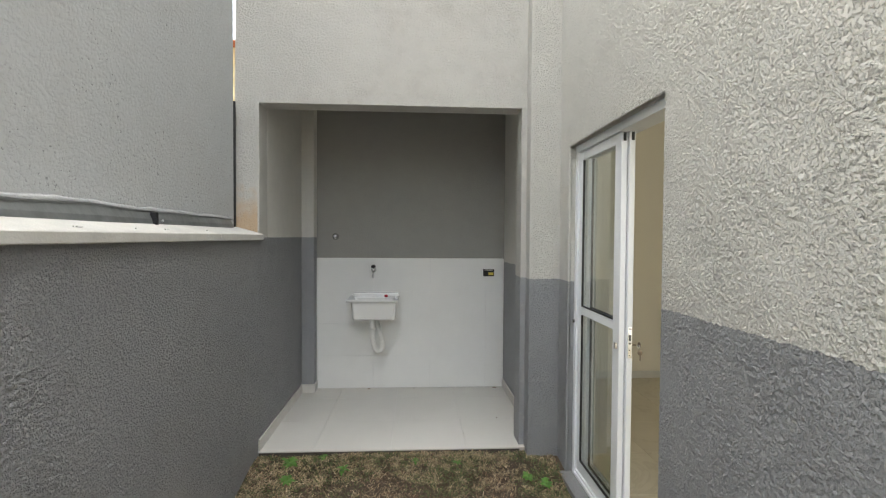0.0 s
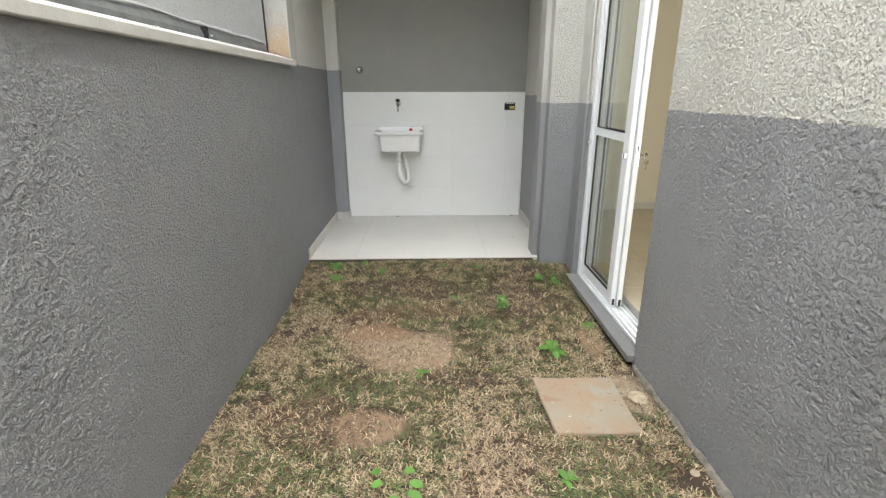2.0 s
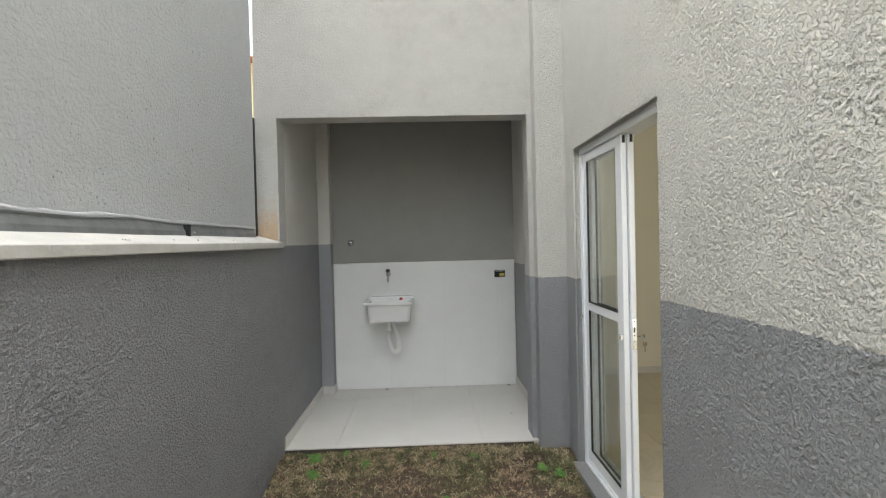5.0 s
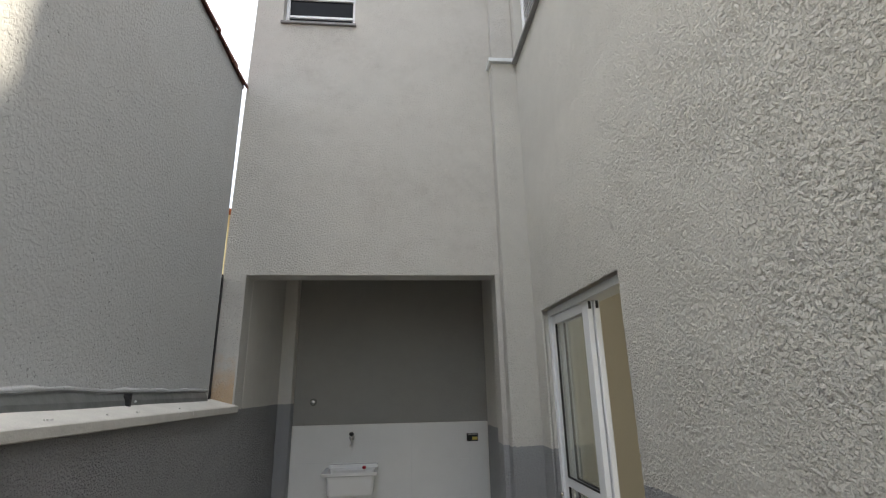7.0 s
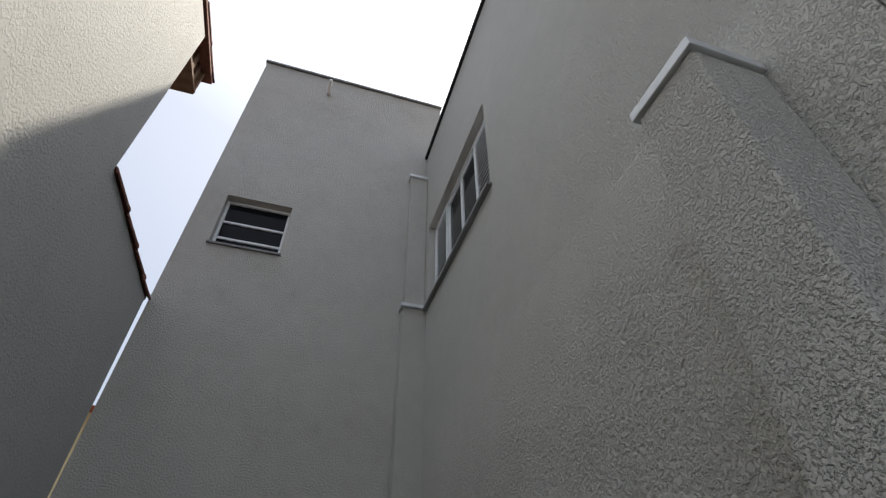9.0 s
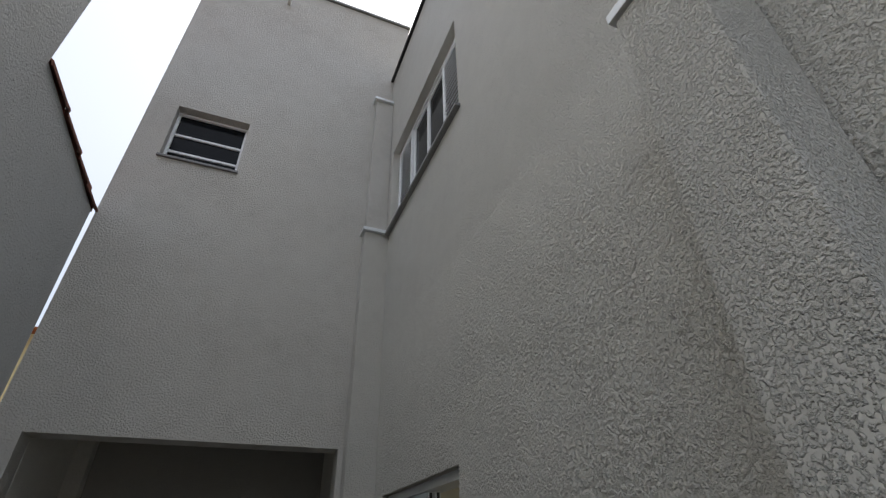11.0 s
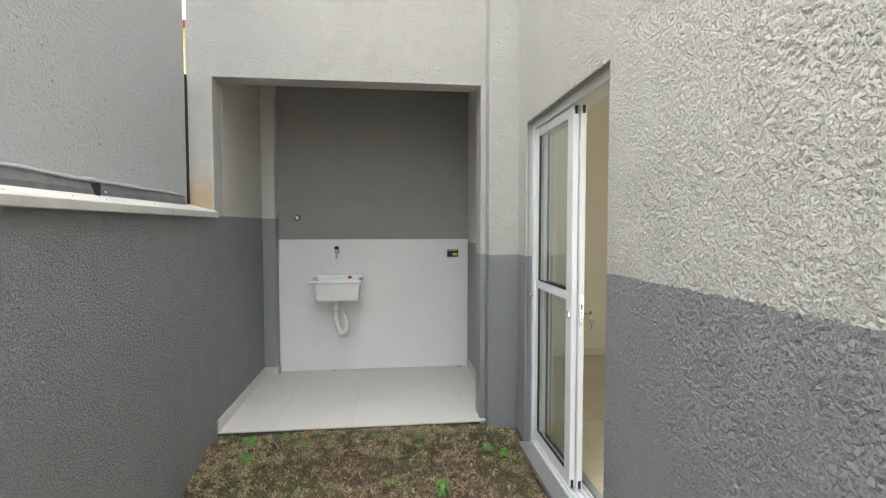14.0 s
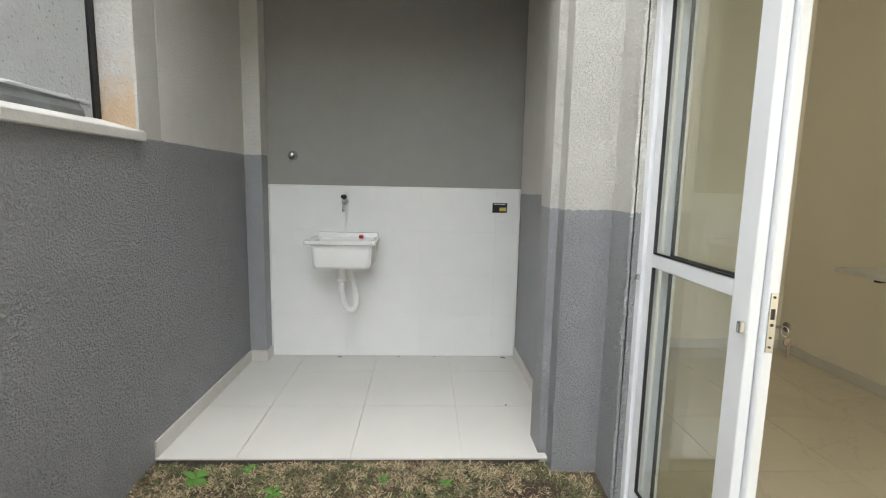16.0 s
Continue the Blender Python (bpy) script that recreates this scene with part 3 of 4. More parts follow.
for y in (2.475, 2.846, 3.22, 3.49):
    roof_tile(y, 4.075 - 0.03 * (y - 2.3), 0.02)
for y in (-0.3, 0.1, 0.5, 0.9, 1.3, 1.7, 2.22, 2.59):
    roof_tile(y, 5.845, 0.02)

far_house = thing("far_house", (-6.0, 13.0, GROUND), "pale yellow rendered house with an orange clay roof", "house")
part("wall", boxes((-9.5, -2.6, 11.2, 17.0, -0.3, 5.75)), M_FARWALL, far_house)
bm = bmesh.new()
v = [bm.verts.new(p) for p in ((-9.8, 10.8, 5.76), (-2.3, 10.8, 5.76), (-2.3, 17.4, 5.76), (-9.8, 17.4, 5.76), (-9.8, 14.1, 6.9), (-2.3, 14.1, 6.9))]
for f in ((0, 1, 5, 4), (2, 3, 4, 5), (0, 4, 3), (1, 2, 5), (3, 2, 1, 0)):
    bm.faces.new([v[k] for k in f])
part("roof", bm, M_FARROOF, far_house)

# ---- fittings of the tall walls ----
spout = tagged(linked("drain_spout", tube([(-0.31, 3.536, 7.53), (-0.31, 3.44, 7.522), (-0.31, 3.30, 7.51)], 0.022), M_PVC, True), "grey rain spout sticking out under the parapet", "spout")


def frame_bars(axis_x, x0, x1, y0, y1, z0, z1, w):
    """Four mitred-looking bars round an opening in a wall across x (axis_x) or across y."""
    spans = ((y0, y0 + w, z0, z1), (y1 - w, y1, z0, z1), (y0 + w, y1 - w, z0, z0 + w), (y0 + w, y1 - w, z1 - w, z1))
    return boxes(*[(x0, x1, a, b, c, d) if axis_x else (a, b, x0, x1, c, d) for a, b, c, d in spans], bevel=0.002, segments=1)


# small tilting window of the bathroom
w1 = thing("window_1", (-0.673, 3.64, 4.75), "small white aluminium awning window with three dark panes", "window", kind="structure")
part("window_frame", frame_bars(False, 3.625, 3.67, -0.987, -0.359, 4.767, 5.388, 0.028), M_ALU, w1)
part("sill", boxes((-1.003, -0.343, 3.518, 3.68, 4.742, 4.764), bevel=0.003), M_GRANITE, w1, "grey granite sill")
for z in (4.905, 5.11):
    part("glazing_bar", boxes((-0.959, -0.387, 3.628, 3.662, z - 0.012, z + 0.012), bevel=0.002), M_ALU, w1)
for a, b in ((4.795, 4.893), (4.917, 5.098), (5.122, 5.36)):
    part("pane", boxes((-0.959, -0.387, 3.645, 3.651, a, b)), M_DGLASS, w1, "dark reflecting pane")

# shuttered bedroom window
w2 = thing("window_2", (1.15, 2.58, 4.32), "white aluminium window with louvred shutters and two glass panes", "window", kind="structure")
part("window_frame", frame_bars(True, 1.13, 1.19, 1.787, 3.373, 4.335, 5.349, 0.035), M_ALU, w2)
part("sill", boxes((1.02, 1.2, 1.76, 3.4, 4.305, 4.333), bevel=0.003), M_GRANITE, w2, "dark granite sill")
for y0, y1 in ((1.824, 2.20), (2.96, 3.338)):
    sh = part("shutter", frame_bars(True, 1.125, 1.155, y0, y1, 4.372, 5.312, 0.035), M_ALU, w2, "white louvred shutter")
    for z in np.arange(4.43, 5.28, 0.052):
        s = boxes((-0.0205, 0.0205, y0 + 0.034, y1 - 0.034, -0.003, 0.003))
        bmesh.ops.transform(s, matrix=pose(1.141, 0, z, 0, -60, 0), verts=s.verts)
        part("slat", s, M_ALU, sh)
for y0, y1 in ((2.205, 2.58), (2.58, 2.955)):
    leaf = part("sash", frame_bars(True, 1.145, 1.175, y0, y1, 4.372, 5.312, 0.03), M_ALU, w2)
    part("pane", boxes((1.158, 1.164, y0 + 0.03, y1 - 0.03, 4.402, 5.282)), M_DGLASS, leaf, "dark reflecting pane")

# sliding door, pushed open over the fixed leaf
door = thing("door_1", (1.15, 2.6, -0.1), "white aluminium sliding glass door standing half open", "door", kind="structure")
part("door_frame", boxes((1.105, 1.225, 3.195, 3.2362, -0.0875, 2.127), (1.105, 1.225, 1.998, 2.03, -0.0875, 2.127), (1.105, 1.225, 2.03, 3.195, 2.08, 2.127), bevel=0.002, segments=1), M_ALU, door)
track = part("track", boxes((1.105, 1.225, 2.03, 3.195, -0.085, -0.068)), M_ALU, door, "white sill track")
for x in (1.118, 1.152, 1.186, 1.216):
    part("rail", boxes((x - 0.004, x + 0.004, 2.032, 3.193, -0.068, -0.048)), M_ALU, track)


def door_leaf(x, y0, y1, label):
    st = 0.082
    leaf = part("leaf", boxes((x - 0.016, x + 0.016, y0, y0 + st, -0.045, 2.078), (x - 0.016, x + 0.016, y1 - 0.055, y1, -0.045, 2.078),
                              (x - 0.014, x + 0.014, y0 + st, y1 - 0.055, -0.045, 0.03), (x - 0.014, x + 0.014, y0 + st, y1 - 0.055, 2.02, 2.078),
                              (x - 0.014, x + 0.014, y0 + st, y1 - 0.055, 1.005, 1.06), bevel=0.003, segments=1), M_ALU, door, label)
    for a, b in ((0.03, 1.005), (1.06, 2.02)):
        p = part("pane", boxes((x - 0.002, x + 0.002, y0 + st, y1 - 0.055, a, b)), M_GLASS, leaf, "clear glass pane")
        p.visible_shadow = False
        g = 0.006
        part("gasket", boxes((x - 0.0155, x - 0.0025, y1 - 0.055 - g, y1 - 0.0552, a, b), (x - 0.0155, x - 0.0025, y0 + st + 0.0002, y1 - 0.055 - g, a, a + g)), M_RUBBER, leaf, "black glazing gasket")
    for z in (-0.02, 2.052):
        part("guide", boxes((x - 0.008, x + 0.008, y0 - 0.005, y0 - 0.0003, z - 0.022, z + 0.022), bevel=0.002), M_RUBBER, leaf, "black rubber guide")
    return leaf


front = door_leaf(1.135, 2.548, 3.19, "white sliding leaf with two glass panes")
back = door_leaf(1.171, 2.53, 3.12, "white leaf behind, with the lock")
lock = part("lock_plate", boxes((1.160, 1.182, 2.5265, 2.5297, 0.87, 1.04), bevel=0.001), M_CHROME, back, "lock plate with dark keyholes")
part("keyhole", boxes((1.166, 1.175, 2.524, 2.5263, 0.965, 0.995), (1.168, 1.174, 2.524, 2.5263, 0.945, 0.953), (1.168, 1.173, 2.524, 2.5263, 1.025, 1.031), (1.168, 1.173, 2.524, 2.5263, 0.91, 0.916), (1.168, 1.173, 2.524, 2.5263, 0.883, 0.888)), M_BLACK, lock)
part("pull_handle", boxes((1.1, 1.1185, 2.556, 2.571, 0.915, 0.95), bevel=0.004), M_CHROME, front, "small chrome catch")
part("pull_handle", boxes((1.085, 1.104, 3.20, 3.212, 0.94, 0.965), bevel=0.003), M_CHROME, door, "small chrome catch")
keys = tagged(new("keys"), "bunch of brass keys hanging in the door lock", "keys")
keys.location = (1.20, 2.548, 0.93)
part("key", tube([(1.188, 2.548, 0.938), (1.215, 2.548, 0.938)], 0.004), M_BRASS, keys)
part("key_head", lathe((1.236, 2.548, 0.938), [(0.002, 0), (0.014, 0.002), (0.014, 0.006), (0.002, 0.008)], "-x"), M_BRASS, keys)
ring = [(1.228, 2.548 + 0.014 * math.sin(a), 0.925 + 0.014 * math.cos(a)) for a in np.linspace(0, 2 * math.pi, 17)]
part("ring", tube(ring, 0.0015, 6), M_CHROME, keys)
part("key_head", lathe((1.234, 2.543, 0.897), [(0.002, 0), (0.013, 0.001), (0.013, 0.005), (0.002, 0.006)], "-y"), M_BRASS, keys)
part("key", boxes((1.231, 1.237, 2.536, 2.54, 0.852, 0.888), bevel=0.001), M_BRASS, keys)

setting("door_sill", boxes((1.018, 1.275, 1.985, 3.37, -0.125, -0.088), bevel=0.004), M_GRANITE, "grey granite door sill", "sill")


def build_footing():
    bm, rows = bmesh.new(), []
    for y in np.arange(-3.1, 1.99, 0.02):
        w = 0.02 * noise.noise((y * 5, 3, 0)) + 0.016 * noise.noise((y * 23, 7, 0))
        h = 0.014 * noise.noise((y * 7, 9, 0)) + 0.012 * noise.noise((y * 31, 9, 0))
        rows.append([bm.verts.new(p) for p in ((1.058, y, -0.24), (1.04 + w, y, -0.24), (1.042 + w, y, -0.15 + h), (1.048 + w * 0.5, y, -0.138 + h), (1.058, y, -0.13 + h))])
    for a, b in zip(rows, rows[1:]):
        for k in range(4):
            bm.faces.new([a[k], a[k + 1], b[k + 1], b[k]])
    setting("footing", bm, M_FOOT, "crumbling concrete strip at the foot of the wall", "footing", True)


build_footing()

# ---- laundry ----
FLOOR = -0.03
setting("floor_laundry", boxes((-1.084, 0.938, 3.515, 4.932, -0.3, FLOOR - 0.009)), M_GROUT, "tiled laundry floor slab", "floor")
laundry_floor = bpy.data.objects["floor_laundry"]


def tile_grid(name, parent, cuts_a, cuts_b, place, thick, gap, material, bevel=0.0012):
    """One object a tile between the cuts; place(a, b) turns two coordinates and a depth span into box spans."""
    for a0, a1 in zip(cuts_a, cuts_a[1:]):
        for b0, b1 in zip(cuts_b, cuts_b[1:]):
            part(name, boxes(place(a0 + gap, a1 - gap, b0 + gap, b1 - gap), bevel=bevel, segments=1), material, parent)


part("riser", boxes((-1.084, 0.80, 3.5, 3.514, -0.3, FLOOR - 0.0098)), M_RISER, laundry_floor, "rough soiled concrete edge under the tiles, darkened as their shadow")
part("tile", boxes((0.413, 0.801, 3.491, 3.725, FLOOR - 0.0095, FLOOR), (0.8012, 0.838, 3.491, 3.537, FLOOR - 0.0095, FLOOR), (0.413, 0.937, 3.7252, 4.054, FLOOR - 0.0095, FLOOR)), M_FTILE, laundry_floor)
tile_grid("tile", laundry_floor, (-1.084, -0.70, -0.144, 0.412), (3.49, 4.055), lambda a, b, c, d: (a, b, c, d, FLOOR - 0.0095, FLOOR), 0.01, 0.001, M_FTILE)
tile_grid("tile", laundry_floor, (-1.084, -0.70, -0.144, 0.412, 0.938), (4.055, 4.612, 4.922), lambda a, b, c, d: (a, b, c, d, FLOOR - 0.0095, FLOOR), 0.01, 0.001, M_FTILE)

panel = setting("wall_tile_panel", boxes((-0.955, 0.928, 4.926, 4.933, FLOOR, 1.286)), M_GROUT, "white ceramic tile panel behind the laundry sink", "tile panel")
tile_grid("wall_tile", panel, (-0.953, -0.39, 0.18, 0.75, 0.926), (FLOOR + 0.001, 0.302, 0.63, 0.958, 1.286), lambda a, b, c, d: (a, b, 4.918, 4.9275, c, d), 0.009, 0.0002, M_WTILE, 0.0008)
part("edge_trim", boxes((-0.9612, -0.9545, 4.912, 4.933, FLOOR, 1.292), (0.9275, 0.935, 4.912, 4.933, FLOOR, 1.292), (-0.9545, 0.9275, 4.912, 4.933, 1.2865, 1.294)), M_PVC, panel, "thin white edge trim")

for k, span in enumerate(((-1.0845, -1.073, 3.495, 4.788, FLOOR + 0.001, 0.055), (-1.072, -0.951, 4.776, 4.788, FLOOR + 0.001, 0.055), (-0.961, -0.951, 4.79, 4.91, FLOOR + 0.001, 0.055), (0.928, 0.9385, 3.73, 4.91, FLOOR + 0.001, 0.055))):
    setting("baseboard", boxes(span, bevel=0.001, segments=1), M_BASE, "beige ceramic baseboard", "baseboard")


def rounded_loop(x0, x1, y0, y1, r, n=5):
    pts = []
    for cx, cy, a0 in ((x1 - r, y1 - r, 0), (x0 + r, y1 - r, 90), (x0 + r, y0 + r, 180), (x1 - r, y0 + r, 270)):
        for k in range(n + 1):
            a = radians(a0 + 90 * k / n)
            pts.append((cx + r * math.cos(a), cy + r * math.sin(a)))
    return pts


def loops_mesh(loops):
    bm = bmesh.new()
    rings = [[bm.verts.new((x, y, z)) for x, y in pts] for pts, z in loops]
    n = len(rings[0])
    for a, b in zip(rings, rings[1:]):
        for k in range(n):
            bm.faces.new([a[k], a[(k + 1) % n], b[(k + 1) % n], b[k]])
    bm.faces.new(rings[0])
    bm.faces.new(rings[-1])
    bmesh.ops.recalc_face_normals(bm, faces=bm.faces)
    return bm


sink = thing("laundry_sink", (-0.36, 4.75, 0.69), "white ceramic laundry sink hung on the tiled wall", "sink")
X0, X1, Y0, Y1 = -0.622, -0.132, 4.545, 4.916
bowl = loops_mesh([
    (rounded_loop(X0 + 0.075, X1 - 0.055, Y0 + 0.055, Y1 - 0.03, 0.03), 0.716),
    (rounded_loop(X0 + 0.062, X1 - 0.042, Y0 + 0.04, Y1 - 0.012, 0.034), 0.719),
    (rounded_loop(X0 + 0.054, X1 - 0.034, Y0 + 0.03, Y1 - 0.006, 0.034), 0.735),
    (rounded_loop(X0 + 0.045, X1 - 0.025, Y0 + 0.024, Y1 - 0.004, 0.03), 0.862),
    (rounded_loop(X0 + 0.041, X1 - 0.021, Y0 + 0.02, Y1 - 0.002, 0.028), 0.885),
    (rounded_loop(X0 + 0.004, X1 - 0.002, Y0 + 0.002, Y1 - 0.001, 0.022), 0.891),
    (rounded_loop(X0, X1, Y0 - 0.002, Y1, 0.022), 0.896),
    (rounded_loop(X0, X1, Y0 - 0.002, Y1, 0.022), 0.913),
    (rounded_loop(X0 + 0.005, X1 - 0.005, Y0 + 0.003, Y1, 0.02), 0.918),
    (rounded_loop(X0 + 0.046, X1 - 0.03, Y0 + 0.024, Y1 - 0.075, 0.03), 0.914),
    (rounded_loop(X0 + 0.056, X1 - 0.038, Y0 + 0.034, Y1 - 0.085, 0.03), 0.9),
    (rounded_loop(X0 + 0.07, X1 - 0.05, Y0 + 0.05, Y1 - 0.1, 0.04), 0.755),
    (rounded_loop(X0 + 0.11, X1 - 0.09, Y0 + 0.09, Y1 - 0.14, 0.04), 0.745),
])
part("bowl", bowl, M_CERAMIC, sink)
ledge = loops_mesh([(rounded_loop(X0 + 0.028, X1 - 0.004, Y1 - 0.07, Y1, 0.02), 0.915), (rounded_loop(X0 + 0.03, X1 - 0.006, Y1 - 0.064, Y1, 0.02), 0.938), (rounded_loop(X0 + 0.036, X1 - 0.012, Y1 - 0.056, Y1, 0.02), 0.946)])
part("back_ledge", ledge, M_CERAMIC, sink)
part("drain", lathe((-0.388, 4.72, 0.585), [(0.017, 0), (0.02, 0.004), (0.021, 0.022), (0.031, 0.026), (0.031, 0.04), (0.022, 0.044), (0.024, 0.1), (0.033, 0.118), (0.035, 0.133)]), M_PVC, sink, "white plastic drain nut", True)
bends = [Vector(p) for p in ((-0.388, 4.72, 0.6), (-0.39, 4.72, 0.54), (-0.378, 4.722, 0.48), (-0.366, 4.728, 0.43), (-0.347, 4.735, 0.398), (-0.318, 4.745, 0.39), (-0.296, 4.755, 0.412), (-0.292, 4.765, 0.46), (-0.305, 4.785, 0.53), (-0.33, 4.82, 0.6), (-0.352, 4.87, 0.645), (-0.36, 4.918, 0.66))]
path = []
for k in range(len(bends) - 1):
    a, b, c, d = bends[max(k - 1, 0)], bends[k], bends[k + 1], bends[min(k + 2, len(bends) - 1)]
    for u in np.linspace(0, 1, 8)[:-1].tolist():
        path.append(0.5 * (2 * b + (c - a) * u + (2 * a - 5 * b + 4 * c - d) * u * u + (3 * b - a - 3 * c + d) * u ** 3))
part("siphon_hose", tube(path, 0.0225, 14, 0.0025), M_PVC, sink, "white corrugated siphon hose", True)
valve = thing("sink_valve", (-0.262, 4.836, 0.908), "small red-capped valve on the sink ledge", "valve")
part("body", lathe((-0.262, 4.83, 0.895), [(0.012, 0), (0.012, 0.008), (0.008, 0.01), (0.008, 0.022)]), M_PVC, valve, smooth=True)
part("cap", lathe((-0.262, 4.83, 0.908), [(0.012, 0), (0.017, 0.003), (0.017, 0.02), (0.012, 0.026)]), M_RED, valve, "red plastic cap", True)

tap = thing("wall_tap", (-0.392, 4.88, 1.17), "chrome wall tap with a black collar", "tap")
part("flange", lathe((-0.392, 4.917, 1.175), [(0.026, 0), (0.026, 0.004), (0.014, 0.012), (0.012, 0.05)], "-y"), M_CHROME, tap, smooth=True)
part("valve_body", lathe((-0.392, 4.86, 1.155), [(0.013, 0), (0.016, 0.006), (0.016, 0.034), (0.011, 0.044)]), M_CHROME, tap, smooth=True)
part("spout", tube([(-0.392, 4.86, 1.16), (-0.392, 4.84, 1.15), (-0.392, 4.825, 1.13), (-0.392, 4.822, 1.10)], 0.009), M_CHROME, tap, smooth=True)
part("handle", lathe((-0.392, 4.86, 1.199), [(0.012, 0), (0.024, 0.004), (0.022, 0.022), (0.01, 0.03)]), M_BLACK, tap, "dark tap handle", True)

outlet = thing("socket_outlet", (0.778, 4.915, 1.15), "black open socket box with a yellow sticker", "outlet")
part("plate", boxes((0.722, 0.834, 4.907, 4.917, 1.112, 1.186), bevel=0.003), M_BLACK, outlet)
part("sticker", boxes((0.775, 0.826, 4.903, 4.9065, 1.125, 1.152)), M_YELLOW, outlet, "yellow sticker")
part("socket", boxes((0.735, 0.765, 4.901, 4.9065, 1.13, 1.168), bevel=0.002), M_RUBBER, outlet)
part("label_bar", boxes((0.733, 0.82, 4.904, 4.9065, 1.174, 1.179)), M_PVC, outlet)

valve2 = thing("stop_valve", (-0.775, 4.93, 1.505), "round chrome stop valve on the back wall", "valve")
part("flange", lathe((-0.775, 4.933, 1.508), [(0.034, 0), (0.034, 0.004), (0.022, 0.016), (0.018, 0.03)], "-y"), M_CHROME, valve2, smooth=True)
part("knob", lathe((-0.775, 4.904, 1.508), [(0.016, 0), (0.024, 0.006), (0.024, 0.022), (0.014, 0.03)], "-y"), M_CHROME, valve2, smooth=True)

# ---- room behind the sliding door ----
RX, RY = 3.3, 5.18
setting("floor_room", boxes((1.262, RX, -1.5, RY, -0.3, -0.042)), M_GROUT, "polished beige tiled room floor", "floor")
tile_grid("tile", bpy.data.objects["floor_room"], (1.262, 1.70, 2.27, 2.84, RX), (-1.49, -1.1, -0.54, 0.02, 0.58, 1.14, 1.7, 2.26, 2.82, 3.38, 3.94, 4.5, RY), lambda a, b, c, d: (a, b, c, d, -0.0425, -0.034), 0.01, 0.0015, M_RTILE)
setting("wall_room_back", boxes((1.064, RX, RY + 0.002, 5.35, -0.3, 3.0)), M_CREAM, "cream painted room wall", "wall")
setting("wall_room_side", boxes((RX + 0.002, RX + 0.15, -1.65, 5.35, -0.3, 3.0)), M_CREAM, "cream painted room wall", "wall")
# the window opening is assumed and out of view; it frames the added lamp
setting("wall_room_front", wall_bm("y", -1.65, -1.5, 1.262, RX, -0.3, 3.0, [(1.5, 3.1, 0.1, 2.25)]), M_CREAM, "cream painted room wall with an assumed, unseen window opening", "wall")
setting("wall_room_inner", wall_bm("x", 1.262, 1.274, -1.5, RY, -0.033, 3.0, [(1.98, 3.255, -0.034, 2.145)]), M_CREAM, "cream inner face of the house wall", "wall")
setting("wall_room_return", boxes((1.064, 1.262, 3.545, RY, -0.3, 3.0)), M_CREAM, "cream inner wall beside the laundry", "wall")
setting("ceiling_room", boxes((1.262, RX + 0.15, -1.65, 5.35, 3.002, 3.08)), M_WHITE, "white painted room ceiling", "ceiling")
setting("floor_upper", boxes((1.262, RX + 0.15, -1.65, 5.35, 6.3, 6.5)), M_CONC, "concrete slab over the upper storey", "roof")
# out-of-view walls, added so no sky light leaks through the shutters
setting("wall_upper_unseen", boxes((RX + 0.002, RX + 0.15, -1.65, 5.35, 3.084, 6.296), (1.262, RX, -1.65, -1.5, 3.084, 6.296), (1.262, RX, RY + 0.002, 5.35, 3.084, 6.296), (1.254, 1.262, 3.784, 5.35, 3.084, 6.296)), M_CREAM, "unseen plain walls added to keep light out of the upper storey", "wall")
for span in ((1.28, RX, RY - 0.012, RY, -0.033, 0.045), (RX - 0.012, RX, -1.4, RY - 0.014, -0.033, 0.045)):
    setting("baseboard", boxes(span, bevel=0.001, segments=1), M_BASE, "beige ceramic baseboard", "baseboard")
top = thing("worktop", (3.0, 3.2, 0.86), "pale stone worktop fixed to the cream wall", "worktop")
part("slab", boxes((2.68, RX, 2.4, 4.03, 0.845, 0.875), bevel=0.004), M_STONE, top)
part("bracket", boxes((2.80, RX, 3.86, 3.89, 0.81, 0.844), (RX - 0.03, RX, 3.86, 3.89, 0.55, 0.81), bevel=0.002), M_BLACK, top, "black steel bracket")
part("bracket", boxes((2.80, RX, 2.6, 2.63, 0.81, 0.844), (RX - 0.03, RX, 2.6, 2.63, 0.55, 0.81), bevel=0.002), M_BLACK, top, "black steel bracket")
o2 = thing("socket_outlet", (3.02, RY, 0.28), "dark socket plate low on the cream wall", "outlet")
part("plate", boxes((2.97, 3.07, RY - 0.008, RY, 0.245, 0.31), bevel=0.003), M_BLACK, o2)
part("socket", boxes((3.02, 3.05, RY - 0.012, RY - 0.0085, 0.262, 0.292), bevel=0.002), M_YELLOW, o2)

# ---- the yard's floor: stone, weeds, grass ----
stone = bmesh.new()
cs = [(0.468, 1.868), (0.885, 1.862), (0.878, 1.428), (0.49, 1.432)]
ring = []
for k in range(4):
    (ax, ay), (bx, by) = cs[k], cs[(k + 1) % 4]
    for s in np.linspace(0, 1, 8)[:-1]:
        j = 0.006 * noise.noise((ax + s * 3, ay * 5 + s * 7, k))
        ring.append((ax + (bx - ax) * s + j, ay + (by - ay) * s + j))
lo, up_ = [stone.verts.new((x, y, -0.2)) for x, y in ring], [stone.verts.new((x, y, -0.145)) for x, y in ring]
mid = [stone.verts.new((0.68 + (x - 0.68) * 0.985, 1.648 + (y - 1.648) * 0.985, -0.140)) for x, y in ring]
for a, b in ((lo, up_), (up_, mid)):
    for k in range(len(ring)):
        stone.faces.new([a[k], a[(k + 1) % len(ring)], b[(k + 1) % len(ring)], b[k]])
stone.faces.new(mid)
bmesh.ops.recalc_face_normals(stone, faces=stone.faces)
